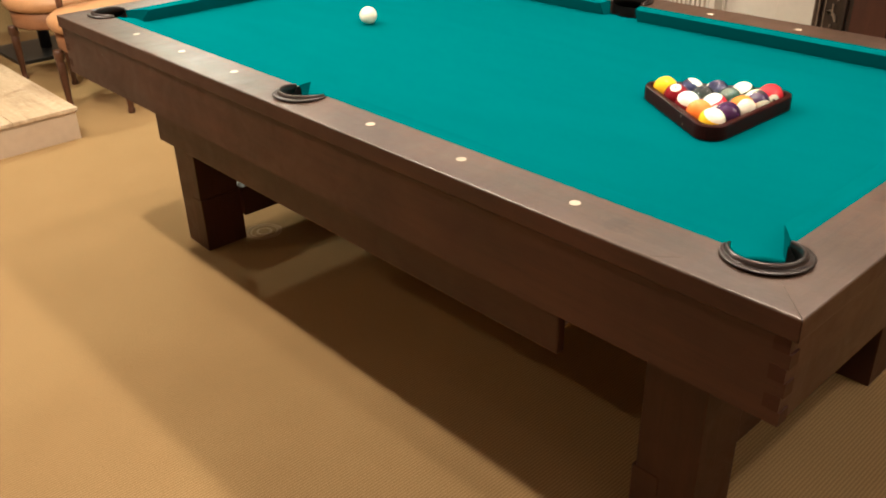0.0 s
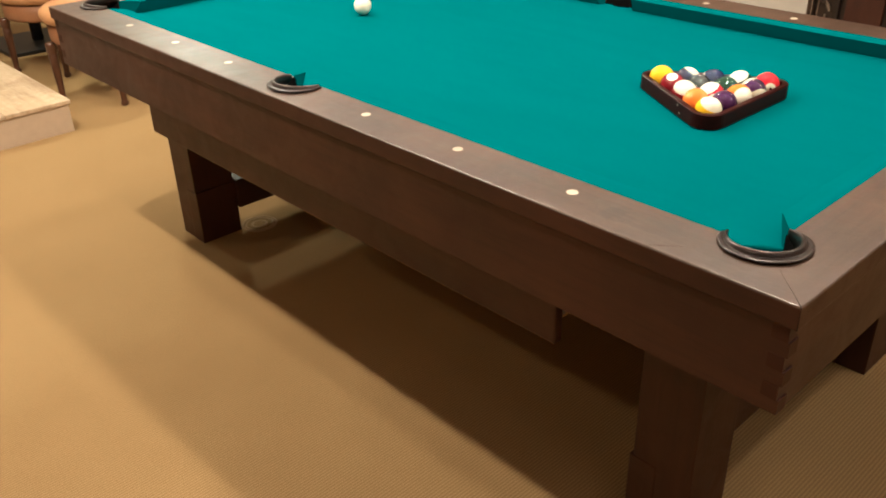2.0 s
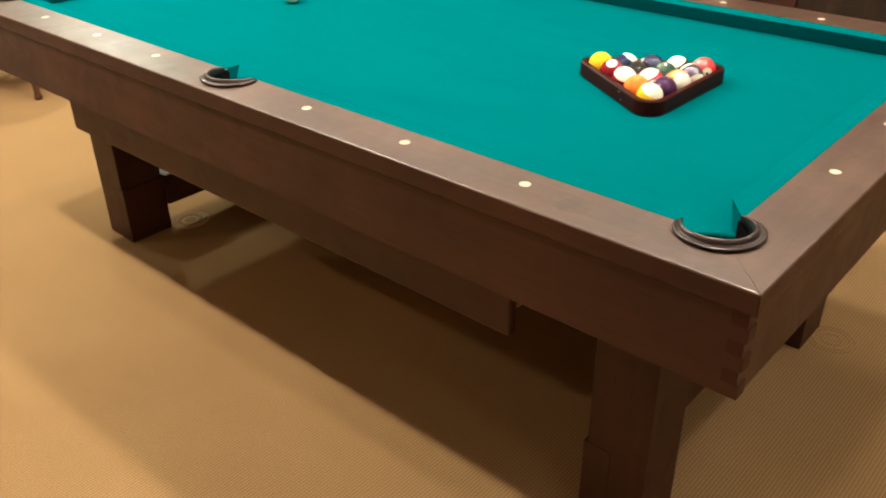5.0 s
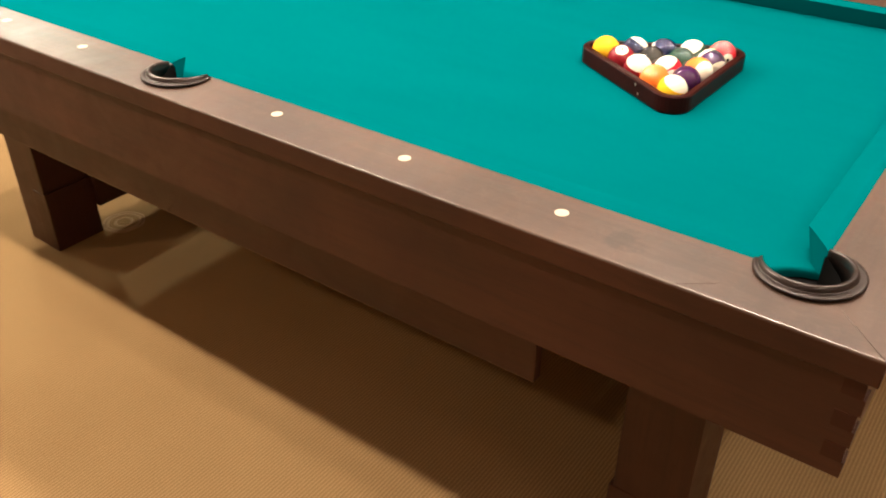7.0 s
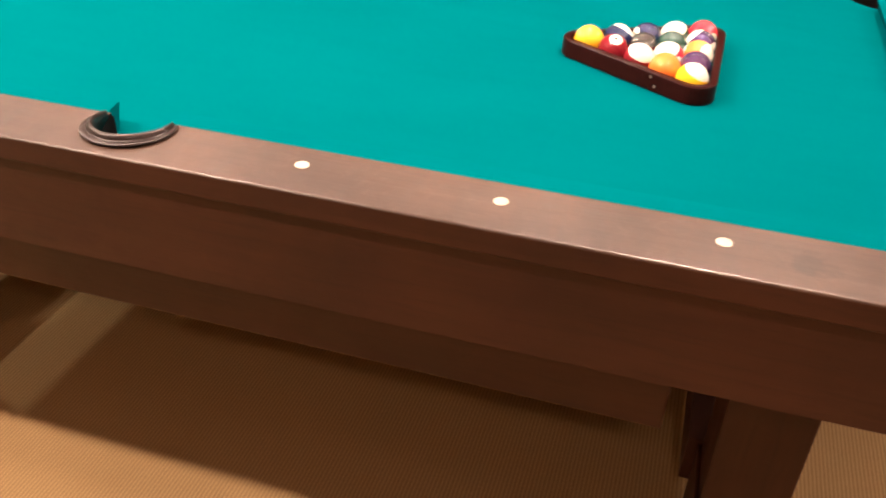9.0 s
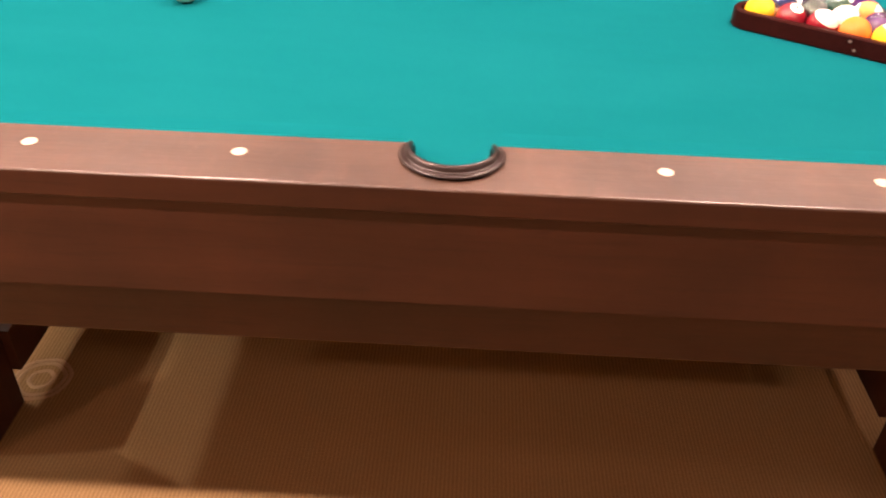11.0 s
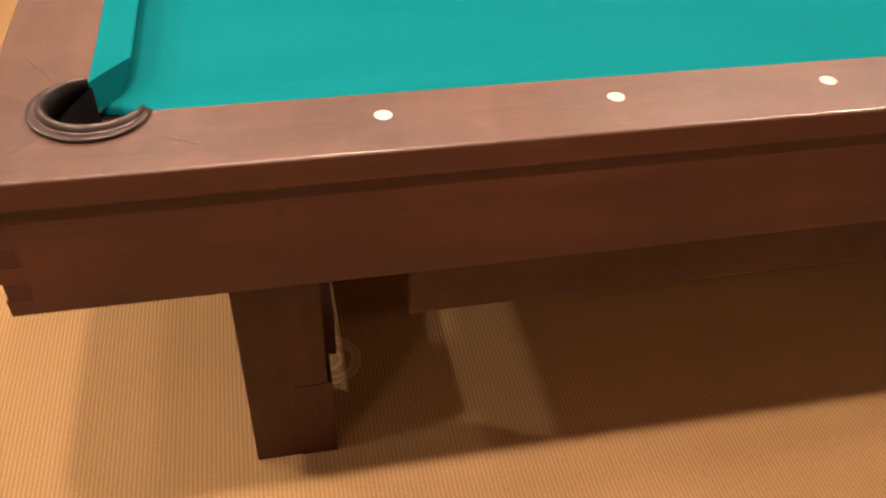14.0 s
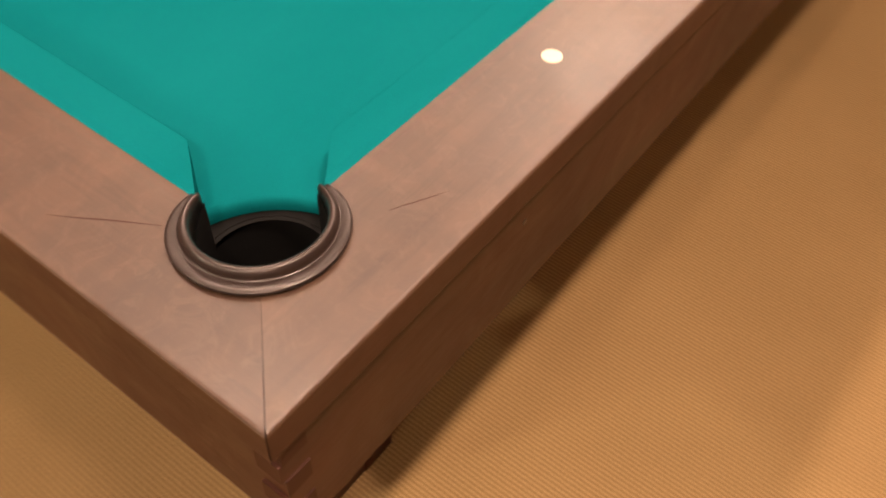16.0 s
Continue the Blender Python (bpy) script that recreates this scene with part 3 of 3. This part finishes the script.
# under-frame, legs, panels between the legs
frame_bm = box(-1.085, 1.085, -0.555, 0.555, 0.715, CLOTH - 0.035)
for y in (-0.45, -0.15, 0.15, 0.45):
    box(-1.08, 1.08, y - 0.03, y + 0.03, 0.645, 0.7145, bm=frame_bm)
part("under_frame", frame_bm, under_wood, table)
LX0, LX1, LY0, LY1 = 0.911, 1.057, 0.362, 0.512
for sx in (1, -1):
    for sy in (1, -1):
        leg = part("leg", box(*sorted((sx * (LX0 + 0.008), sx * LX1)), *sorted((sy * LY0, sy * LY1)), 0.0, 0.714, 0.003), wood_z, table)
        part("foot_block", box(*sorted((sx * LX0, sx * (LX0 + 0.066))), *sorted((sy * (LY0 - 0.002), sy * (LY1 + 0.002))), 0.0, 0.195, 0.003), wood_z, leg, "darker inset foot block")
    part("stretcher", box(*sorted((sx * 0.892, sx * 0.980)), -LY0, LY0, 0.097, 0.205, 0.002), wood_y, table)

# the drawer, shut
drawer = part("drawer", box(-0.806, 0.818, -0.662, -0.640, 0.497, 0.640, 0.004), wood_x, table, "wide shallow drawer pushed shut below the apron")
DX0, DX1, DY0, DY1, DZ0, DZ1 = -0.775, 0.790, -0.640, -0.190, 0.520, 0.612
part("drawer_bottom", box(DX0, DX1, DY0, DY1, DZ0, DZ0 + 0.008), maple_x, drawer)
part("drawer_side", box(DX0, DX0 + 0.014, DY0, DY1, DZ0 + 0.008, DZ1, 0.0015), maple_y, drawer)
part("drawer_side", box(DX1 - 0.014, DX1, DY0, DY1, DZ0 + 0.008, DZ1, 0.0015), maple_y, drawer)
part("drawer_back", box(DX0 + 0.014, DX1 - 0.014, DY1 - 0.014, DY1, DZ0 + 0.008, DZ1, 0.0015), maple_x, drawer)
part("drawer_lining", box(DX0 + 0.014, DX1 - 0.014, DY0, DY0 + 0.014, DZ0 + 0.008, DZ1, 0.0015), maple_x, drawer)

# ---- on the cloth ----
R = 0.028575
NUDGE = 0.0014
RX, RY, RTURN = 0.568, 0.003, -1.4          # the apex ball, on the foot spot


def ball_material(name, colour, striped):
    m, ns, ln, bsdf = mat(name)
    co = ns.new("ShaderNodeTexCoord")
    sep = ns.new("ShaderNodeSeparateXYZ")
    ln.new(co.outputs["Object"], sep.inputs[0])
    white = (0.80, 0.74, 0.62, 1)
    def masked(value, limit, base, other):
        cmp = ns.new("ShaderNodeMath")
        cmp.operation = "GREATER_THAN"
        ln.new(value, cmp.inputs[0])
        cmp.inputs[1].default_value = limit
        mx = ns.new("ShaderNodeMix")
        mx.data_type = "RGBA"
        ln.new(cmp.outputs[0], mx.inputs["Factor"])
        if isinstance(base, tuple):
            mx.inputs["A"].default_value = base
        else:
            ln.new(base, mx.inputs["A"])
        mx.inputs["B"].default_value = other
        return mx.outputs["Result"]
    def absolute(v):
        n = ns.new("ShaderNodeMath")
        n.operation = "ABSOLUTE"
        ln.new(v, n.inputs[0])
        return n.outputs[0]
    out = (*colour, 1)
    if striped:
        out = masked(absolute(sep.outputs["Z"]), R * 0.52, out, white)
    out = masked(sep.outputs["X"], R * 0.90, out, white)
    # the printed numeral is a dark smudge in its disc
    out = masked(sep.outputs["X"], R * 0.991, out, (0.02, 0.02, 0.02, 1))
    ln.new(out, bsdf.inputs["Base Color"])
    bsdf.inputs["Roughness"].default_value = 0.06
    bsdf.inputs["Specular IOR Level"].default_value = 1.0
    return m


def turned(cap, disc):
    """A turn that points a ball's pole along cap and its number disc as near to disc as it goes."""
    z = Vector(cap).normalized()
    x = (Vector(disc) - Vector(disc).dot(z) * z).normalized()
    return Matrix((x, z.cross(x), z)).transposed().to_4x4()


def ball(name, place, material, turn, label, group=""):
    bm = bmesh.new()
    bmesh.ops.create_uvsphere(bm, u_segments=40, v_segments=24, radius=R)
    ob = link(name, bm, material, True)
    ob.matrix_basis = Matrix.Translation(place) @ turn
    return tagged(ob, label, "billiard ball", group)


COLOURS = {"yellow": (0.85, 0.52, 0.015), "blue": (0.005, 0.012, 0.065), "red": (0.52, 0.012, 0.028), "purple": (0.040, 0.007, 0.058), "orange": (0.80, 0.20, 0.03),
           "green": (0.006, 0.048, 0.030), "maroon": (0.19, 0.008, 0.016), "black": (0.012, 0.012, 0.014)}
# row by row from the apex, near side first: colour, striped, pole, direction of the number disc
AWAY = (0.25, 0.75, -0.60)
UP = (0.0, 0.0, 1.0)
RACKED = [
    [("yellow", 0, UP, AWAY)],
    [("maroon", 0, (0.9, -0.3, -0.3), (0.64, -0.51, 0.52)), ("blue", 1, (0.35, 0.50, 0.72), (0.6, 0.2, -0.8))],
    [("maroon", 1, (0.28, -0.30, 0.90), (0.3, 0.9, 0.2)), ("black", 0, UP, AWAY), ("blue", 0, (0.5, -0.5, 0.5), (-0.65, -0.47, 0.38))],
    [("orange", 0, UP, AWAY), ("red", 1, (-0.35, -0.35, 0.86), (0.6, -0.8, 0.1)), ("green", 0, UP, AWAY), ("green", 1, (-0.25, -0.35, 0.88), AWAY)],
    [("yellow", 1, (0.42, -0.06, 0.90), (-0.3, 0.9, 0.2)), ("purple", 0, UP, AWAY), ("orange", 1, (0.78, -0.45, 0.10), (0.3, -0.6, -0.8)), ("purple", 1, (0.62, -0.3, -0.45), (0.3, 0.9, 0.0)), ("red", 0, UP, (0.55, -0.55, -0.25))],
]
made = {}
for i, row in enumerate(RACKED):
    for j, (colour, striped, pole, disc) in enumerate(row):
        if (colour, striped) not in made:
            made[colour, striped] = ball_material(colour + ("_striped_ball" if striped else "_solid_ball"), COLOURS[colour], striped)
        place = pose(RX, RY, CLOTH + R, 0, 0, RTURN) @ Vector((i * (2 * R + NUDGE) * math.sin(radians(60)), (j - i / 2) * (2 * R + NUDGE), 0))
        label = ("white pool ball with a broad " + colour + " stripe, racked on green cloth") if striped else ("glossy solid " + colour + " pool ball, racked on green cloth")
        ball("pool_ball", place, made[colour, striped], turned(pole, disc), label, "racked pool balls")
ivory = plain("ivory_ball_resin", (0.80, 0.73, 0.60), rough=0.14, vary=0.02, grain=20, bump=0.0, coat=1.0)
ball("cue_ball", (-0.545, -0.012, CLOTH + R), ivory, Matrix(), "plain ivory white cue ball lying on green cloth")


def triangle_rack():
    """Rounded triangular frame, hollow, round the fifteen balls."""
    d = 4 * (2 * R + NUDGE)
    e = 0.010          # the corners are tighter than a ball's round
    centres = [(-e, 0.0), (d * math.sin(radians(60)) + e / 2, d / 2 + e * 0.866), (d * math.sin(radians(60)) + e / 2, -d / 2 - e * 0.866)]
    def ring(r):
        pts = []
        for (cx, cy), a in zip(centres, (180, 60, -60)):
            pts += arc(cx, cy, r - e / 2, a + 60, a - 60, 10)
        return pts
    bm = bmesh.new()
    levels = [(R + 0.0012, 0.0005), (R + 0.0012, 0.0325), (R + 0.0030, 0.0345), (R + 0.0125, 0.0345), (R + 0.0150, 0.0320), (R + 0.0156, 0.004), (R + 0.0142, 0.0005)]
    rows = [[bm.verts.new((x, y, z)) for x, y in ring(r)] for r, z in levels]
    n = len(rows[0])
    for a, b in zip(rows, rows[1:] + rows[:1]):
        for i in range(n):
            bm.faces.new((a[i], a[(i + 1) % n], b[(i + 1) % n], b[i]))
    bmesh.ops.recalc_face_normals(bm, faces=bm.faces[:])
    return bm


rack = link("triangle_rack", triangle_rack(), rack_black)
for u, z in ((0.179, 0.026), (0.190, 0.011)):
    dot = part("paper_dot", lathe([(0.0030, 0.0), (0.0030, 0.0005)], 10), plain("faded_paper", (0.17, 0.13, 0.11), rough=0.7), rack, "small pale paper dot")
    dot.matrix_basis = pose(u * math.cos(radians(30)) - (R + 0.0152) * math.sin(radians(30)), -u * math.sin(radians(30)) - (R + 0.0152) * math.cos(radians(30)), z, 90, 0, -30)
rack.matrix_basis = pose(RX, RY, CLOTH, 0, 0, RTURN)
tagged(rack, "black lacquered wooden triangle rack round fifteen balls on green cloth", "ball rack")

# ---- chairs, platform and the far side of the room ----
def chair(x, y, turn):
    thing = empty("dining_chair", (x, y, 0), "brown wooden chair with a round tan leather seat and turned legs", "chair", "chairs beside the low platform")
    thing.rotation_euler = (0, 0, radians(turn))
    seat = lathe([(0.02, 0.400), (0.235, 0.400), (0.262, 0.412), (0.276, 0.440), (0.272, 0.462), (0.245, 0.482), (0.16, 0.494), (0.02, 0.498)], 40)
    part("seat", seat, tan_leather, thing, "padded tan leather seat", True)
    part("seat_ring", lathe([(0.19, 0.310), (0.240, 0.310), (0.247, 0.320), (0.250, 0.398), (0.19, 0.399)], 40), brown_leather, thing, "deep brown leather band under the seat", True)
    for sx in (1, -1):
        for sy in (1, -1):
            prof = [(0.014, 0.0), (0.019, 0.005), (0.020, 0.018), (0.014, 0.027), (0.015, 0.040), (0.023, 0.222), (0.024, 0.244), (0.019, 0.252), (0.026, 0.262), (0.026, 0.298), (0.024, 0.3095)]
            part("leg", lathe(prof, 16, at=(sx * 0.180, sy * 0.180, 0)), chair_wood, thing, "", True)
    # the back curves round one corner of the seat
    for a in (117, 179):
        x, y = 0.252 * math.cos(radians(a)), 0.252 * math.sin(radians(a))
        part("back_post", lathe([(0.017, 0.455), (0.018, 0.52), (0.016, 0.70), (0.015, 0.935), (0.008, 0.942)], 14, at=(x, y, 0)), chair_wood, thing, "", True)
    pad = []
    for k in range(9):
        pad.append(121 + k * (175 - 121) / 8)
    outline = [(0.266 * math.cos(radians(a)), 0.266 * math.sin(radians(a))) for a in pad] + [(0.236 * math.cos(radians(a)), 0.236 * math.sin(radians(a))) for a in pad[::-1]]
    part("back_pad", slab(outline, 0.60, 0.92), tan_leather, thing, "curved padded leather back")


chair(-2.81, 0.014, 33)
chair(-3.516, 0.03, 27)

platform = empty("low_platform", (-3.58, -1.865, 0), "low pale wooden display platform standing on the carpet", "platform")
for i in range(10):
    y1 = 1.5 - i * 0.3
    part("board", box(-1.2, 1.2, y1 - 0.2985, y1, 0.135, 0.155, 0.002, 1), pale_board_x, platform)
part("fascia", box(1.175, 1.190, -1.49, 1.49, 0.0, 0.1345), pale_fascia, platform)
part("fascia", box(-1.19, 1.1745, 1.475, 1.490, 0.0, 0.1345), pale_fascia, platform)

base = empty("pedestal_table", (-4.15, 0.12, 0), "black iron pedestal table with a square foot plate", "table")
part("foot_plate", box(-0.26, 0.26, -0.26, 0.26, 0.0, 0.022, 0.004), black_iron, base)
part("column", lathe([(0.035, 0.022), (0.035, 0.70)], 20), black_iron, base, "", True)
part("tabletop", lathe([(0.30, 0.70), (0.35, 0.705), (0.35, 0.735), (0.34, 0.74)], 40), wood_x, base)

# the far side of the room, behind the table
NORTH = ROOM[3]
cover = empty("radiator_cover", (-1.62, NORTH, 0), "white painted slatted radiator cover against the wall", "radiator cover")
part("frame", box(-0.40, -0.36, -0.16, 0.0, 0.0, 0.80, 0.003), white_paint, cover)
part("frame", box(0.36, 0.40, -0.16, 0.0, 0.0, 0.80, 0.003), white_paint, cover)
part("top", box(-0.42, 0.42, -0.18, 0.0, 0.8005, 0.825, 0.004), white_paint, cover)
slat = box(-0.011, 0.011, -0.15, -0.13, 0.02, 0.80, 0.003, 1)
first = part("slat", slat, white_paint, cover)
first.location.x = -0.34
for i in range(1, 21):
    ob = new("slat", first.data)
    ob.parent, ob.location = cover, (-0.34 + i * 0.034, 0, 0)
tagged(link("threshold_block", box(-1.10, -1.00, NORTH - 0.22, NORTH - 0.06, 0.0, 0.150, 0.004), white_paint), "small white painted block beside the door", "block")
door = empty("door_1", (-0.80, NORTH, 0), "white painted flush door in a white frame", "door")
tagged(door, kind="structure")
part("leaf", box(-0.40, -0.06, -0.05, -0.012, 0.01, 2.02, 0.002), white_paint, door)
part("leaf", box(-0.055, 0.275, -0.06, -0.02, 0.01, 2.02, 0.002), white_paint, door)
part("jamb", box(0.277, 0.320, -0.09, 0.0, 0.0, 2.08, 0.004), white_paint, door)
part("jamb", box(-0.445, -0.402, -0.07, 0.0, 0.0, 2.08, 0.004), white_paint, door)

cabinet = empty("carved_cabinet", (0.005, NORTH, 0), "tall black walnut cabinet with carved uprights", "cabinet")
part("carcass", box(-0.46, 1.35, -0.42, -0.02, 0.0, 2.0, 0.006), dark_cabinet, cabinet)
for x in (-0.44, -0.30):
    part("upright", box(x - 0.016, x + 0.016, -0.45, -0.421, 0.02, 1.9, 0.008), dark_cabinet, cabinet)
part("side_panel", box(-0.255, -0.06, -0.44, -0.421, 0.05, 1.9, 0.006), wood_z, cabinet, "plain brown wooden panel")
# highlights on the scrolls and beads are put into this paler colour
highlit_carving = plain("highlit_carving", (0.15, 0.115, 0.085), rough=0.35, vary=0.3)
for i in range(12):
    z0 = 0.06 + i * 0.11
    pts = [(-0.37 + 0.030 * math.cos(u * 0.9) * (1 - u / 9), z0 + 0.012 * u + 0.022 * math.sin(u * 0.9)) for u in np.linspace(0, 7, 22)]
    scroll = bmesh.new()
    for a, b in zip(pts, pts[1:]):
        box(min(a[0], b[0]) - 0.003, max(a[0], b[0]) + 0.003, -0.434, -0.421, min(a[1], b[1]) - 0.003, max(a[1], b[1]) + 0.003, bm=scroll)
    part("scroll", scroll, highlit_carving, cabinet, "scroll carving with its highlights painted in")
for x in (-0.452, -0.428, -0.408, -0.318):
    part("bead", box(x - 0.003, x + 0.003, -0.456, -0.4505, 0.03, 1.88, 0.002, 1) if abs(x + 0.44) < 0.02 else box(x - 0.003, x + 0.003, -0.428, -0.4205, 0.03, 1.88, 0.002, 1), highlit_carving, cabinet)

# marks on the wood and carpet
def sliver(name, p, q, width, parent, material=end_grain):
    """A hairline check in a rail's top."""
    d = (Vector(q) - Vector(p)).normalized()
    n = Vector((-d.y, d.x)) * width
    steps, left, right = 9, [], []
    for i in range(steps):
        s = i / (steps - 1)
        c = Vector(p).lerp(Vector(q), s) + n * 2.2 * noise.noise(Vector((p[0] * 9 + s * 4, 1.3, 0)))
        w = n * (0.15 + math.sin(math.pi * min(1, s * 1.02)))
        left.append(tuple(c + w)), right.append(tuple(c - w))
    part(name, slab(left + right[::-1], TOP + 0.0001, TOP + 0.0003), material, parent)


rails = [o for o in table.children if o.name.startswith(("side_rail", "end_rail"))]
sliver("crack", (-1.250, -0.466), (-1.203, -0.541), 0.00045, rails[3])
sliver("crack", (-1.083, -0.664), (-1.037, -0.687), 0.00032, rails[0])
sliver("crack", (1.035, -0.7235), (1.078, -0.690), 0.00028, rails[0])


# light caught by the raised loops is put into this paler colour
medallion_yarn = plain("lit_medallion_yarn", (0.365, 0.255, 0.145), rough=0.95, vary=0.2, grain=300, gloss=0.1)


def medallion(x, y, yarn):
    bm = bmesh.new()
    for r in (0.062, 0.050, 0.026):
        n = 48
        rows = []
        for i in range(n):
            a = 2 * math.pi * i / n
            rr = r * (1 + 0.02 * math.sin(6 * a))
            rows.append([bm.verts.new((x + (rr + u) * math.cos(a), y + (rr + u) * math.sin(a), z)) for u, z in ((-0.005, 0.0002), (-0.002, 0.0020), (0.002, 0.0020), (0.005, 0.0002))])
        for a, b in zip(rows, rows[1:] + rows[:1]):
            for j in range(3):
                bm.faces.new((a[j], b[j], b[j + 1], a[j + 1]))
    bmesh.ops.recalc_face_normals(bm, faces=bm.faces[:])
    return tagged(link("carpet_medallion", bm, yarn), "raised round medallion woven into the beige carpet", "carpet pattern", kind="structure")


medallion(-0.905, -0.290, medallion_yarn)
medallion(1.106, 0.470, carpet_mat)

# ---- what lies in the shut drawer ----
shaft_maple = plain("pale_cue_shaft", (0.62, 0.44, 0.28), rough=0.3, vary=0.06, grain=30, coat=0.5)
cue_colours = {"black": (0.012, 0.011, 0.012), "green": (0.012, 0.05, 0.035), "red": (0.16, 0.012, 0.010), "brown": (0.09, 0.03, 0.015)}
linen = plain("dark_linen_wrap", (0.022, 0.021, 0.023), rough=0.8, vary=0.4, grain=400, bump=0.3)


def turned_rod(profile, name, material, parent, label=""):
    """A profile of (radius, distance) turned round the x axis."""
    bm = lathe(profile, 14)
    for v in bm.verts:
        v.co = Vector((v.co.z, v.co.y, -v.co.x))
    return part(name, bm, material, parent, label, True)


def cue(y, colour, x):
    thing = empty("pool_cue", (x, y, DZ0 + 0.008 + 0.0150), "wooden pool cue with a " + colour + " butt lying in the drawer", "pool cue", "cues in the drawer")
    paint = plain(colour + "_cue_lacquer", cue_colours[colour], rough=0.2, vary=0.2, coat=1.0)
    turned_rod([(0.0060, 0.0), (0.0065, 0.006), (0.0065, 0.016)], "tip", plain("leather_tip", (0.05, 0.10, 0.14), rough=0.8), thing, "blue-grey leather tip")
    turned_rod([(0.0065, 0.016), (0.0075, 0.30), (0.0102, 0.735)], "shaft", shaft_maple, thing, "pale maple shaft")
    turned_rod([(0.0104, 0.735), (0.0106, 0.765)], "joint", steel, thing, "polished joint collar")
    turned_rod([(0.0106, 0.765), (0.0125, 1.05)], "forearm", paint, thing, colour + " lacquered forearm")
    turned_rod([(0.0127, 1.05), (0.0137, 1.32)], "wrap", linen, thing, "dark linen wrap")
    turned_rod([(0.0138, 1.32), (0.0145, 1.44), (0.0135, 1.46), (0.010, 1.468)], "butt", paint, thing)


for k, colour in enumerate(("black", "black", "green", "brown", "red", "black")):
    cue(-0.545 + k * 0.052, colour, -0.745 + 0.006 * (k % 3))
part("divider", box(DX0 + 0.02, 0.62, -0.578, -0.570, DZ0 + 0.008, DZ0 + 0.05), maple_x, drawer)
for x in (-0.52, 0.63):
    part("divider", box(x, x + 0.010, DY0 + 0.014, -0.5785, DZ0 + 0.008, DZ0 + 0.05), maple_y, drawer)
for y in (-0.612, -0.596):
    bm = box(-0.50, 0.60, y - 0.006, y + 0.006, DZ0 + 0.0085, DZ0 + 0.0205, 0.003)
    tagged(link("bridge_stick", bm, maple_x), "pale round wooden bridge stick in the drawer", "bridge stick", "sticks in the drawer")
pouch = bmesh.new()
bmesh.ops.create_cube(pouch, size=1.0)
bmesh.ops.subdivide_edges(pouch, edges=pouch.edges[:], cuts=6, use_grid_fill=True)
for v in pouch.verts:
    c = v.co
    swell = 1 - 0.35 * max(abs(c.x), abs(c.y)) ** 3 * 4
    v.co = Vector((-0.64 + c.x * 0.20, -0.602 + c.y * 0.040, DZ0 + 0.0085 + 0.018 + c.z * 0.036 * swell + 0.004 * noise.noise(c * 6)))
low = min(v.co.z for v in pouch.verts)
for v in pouch.verts:
    v.co.z += DZ0 + 0.0085 - low
tagged(link("cloth_pouch", pouch, linen, True), "soft black cloth pouch lying in the drawer", "pouch")
tagged(link("chalk_card", box(0.66, 0.75, -0.622, -0.586, DZ0 + 0.0085, DZ0 + 0.012, 0.001), plain("green_card", (0.01, 0.16, 0.08), rough=0.6)), "small flat green card in the drawer", "card")
for x0, x1 in ((DX0 - 0.014, DX0 - 0.0015), (DX1 + 0.0015, DX1 + 0.014)):
    part("drawer_slide", box(x0, x1, DY0 + 0.01, DY1, DZ0 + 0.02, DZ0 + 0.058, 0.002), steel, drawer, "zinc-plated telescopic slide")
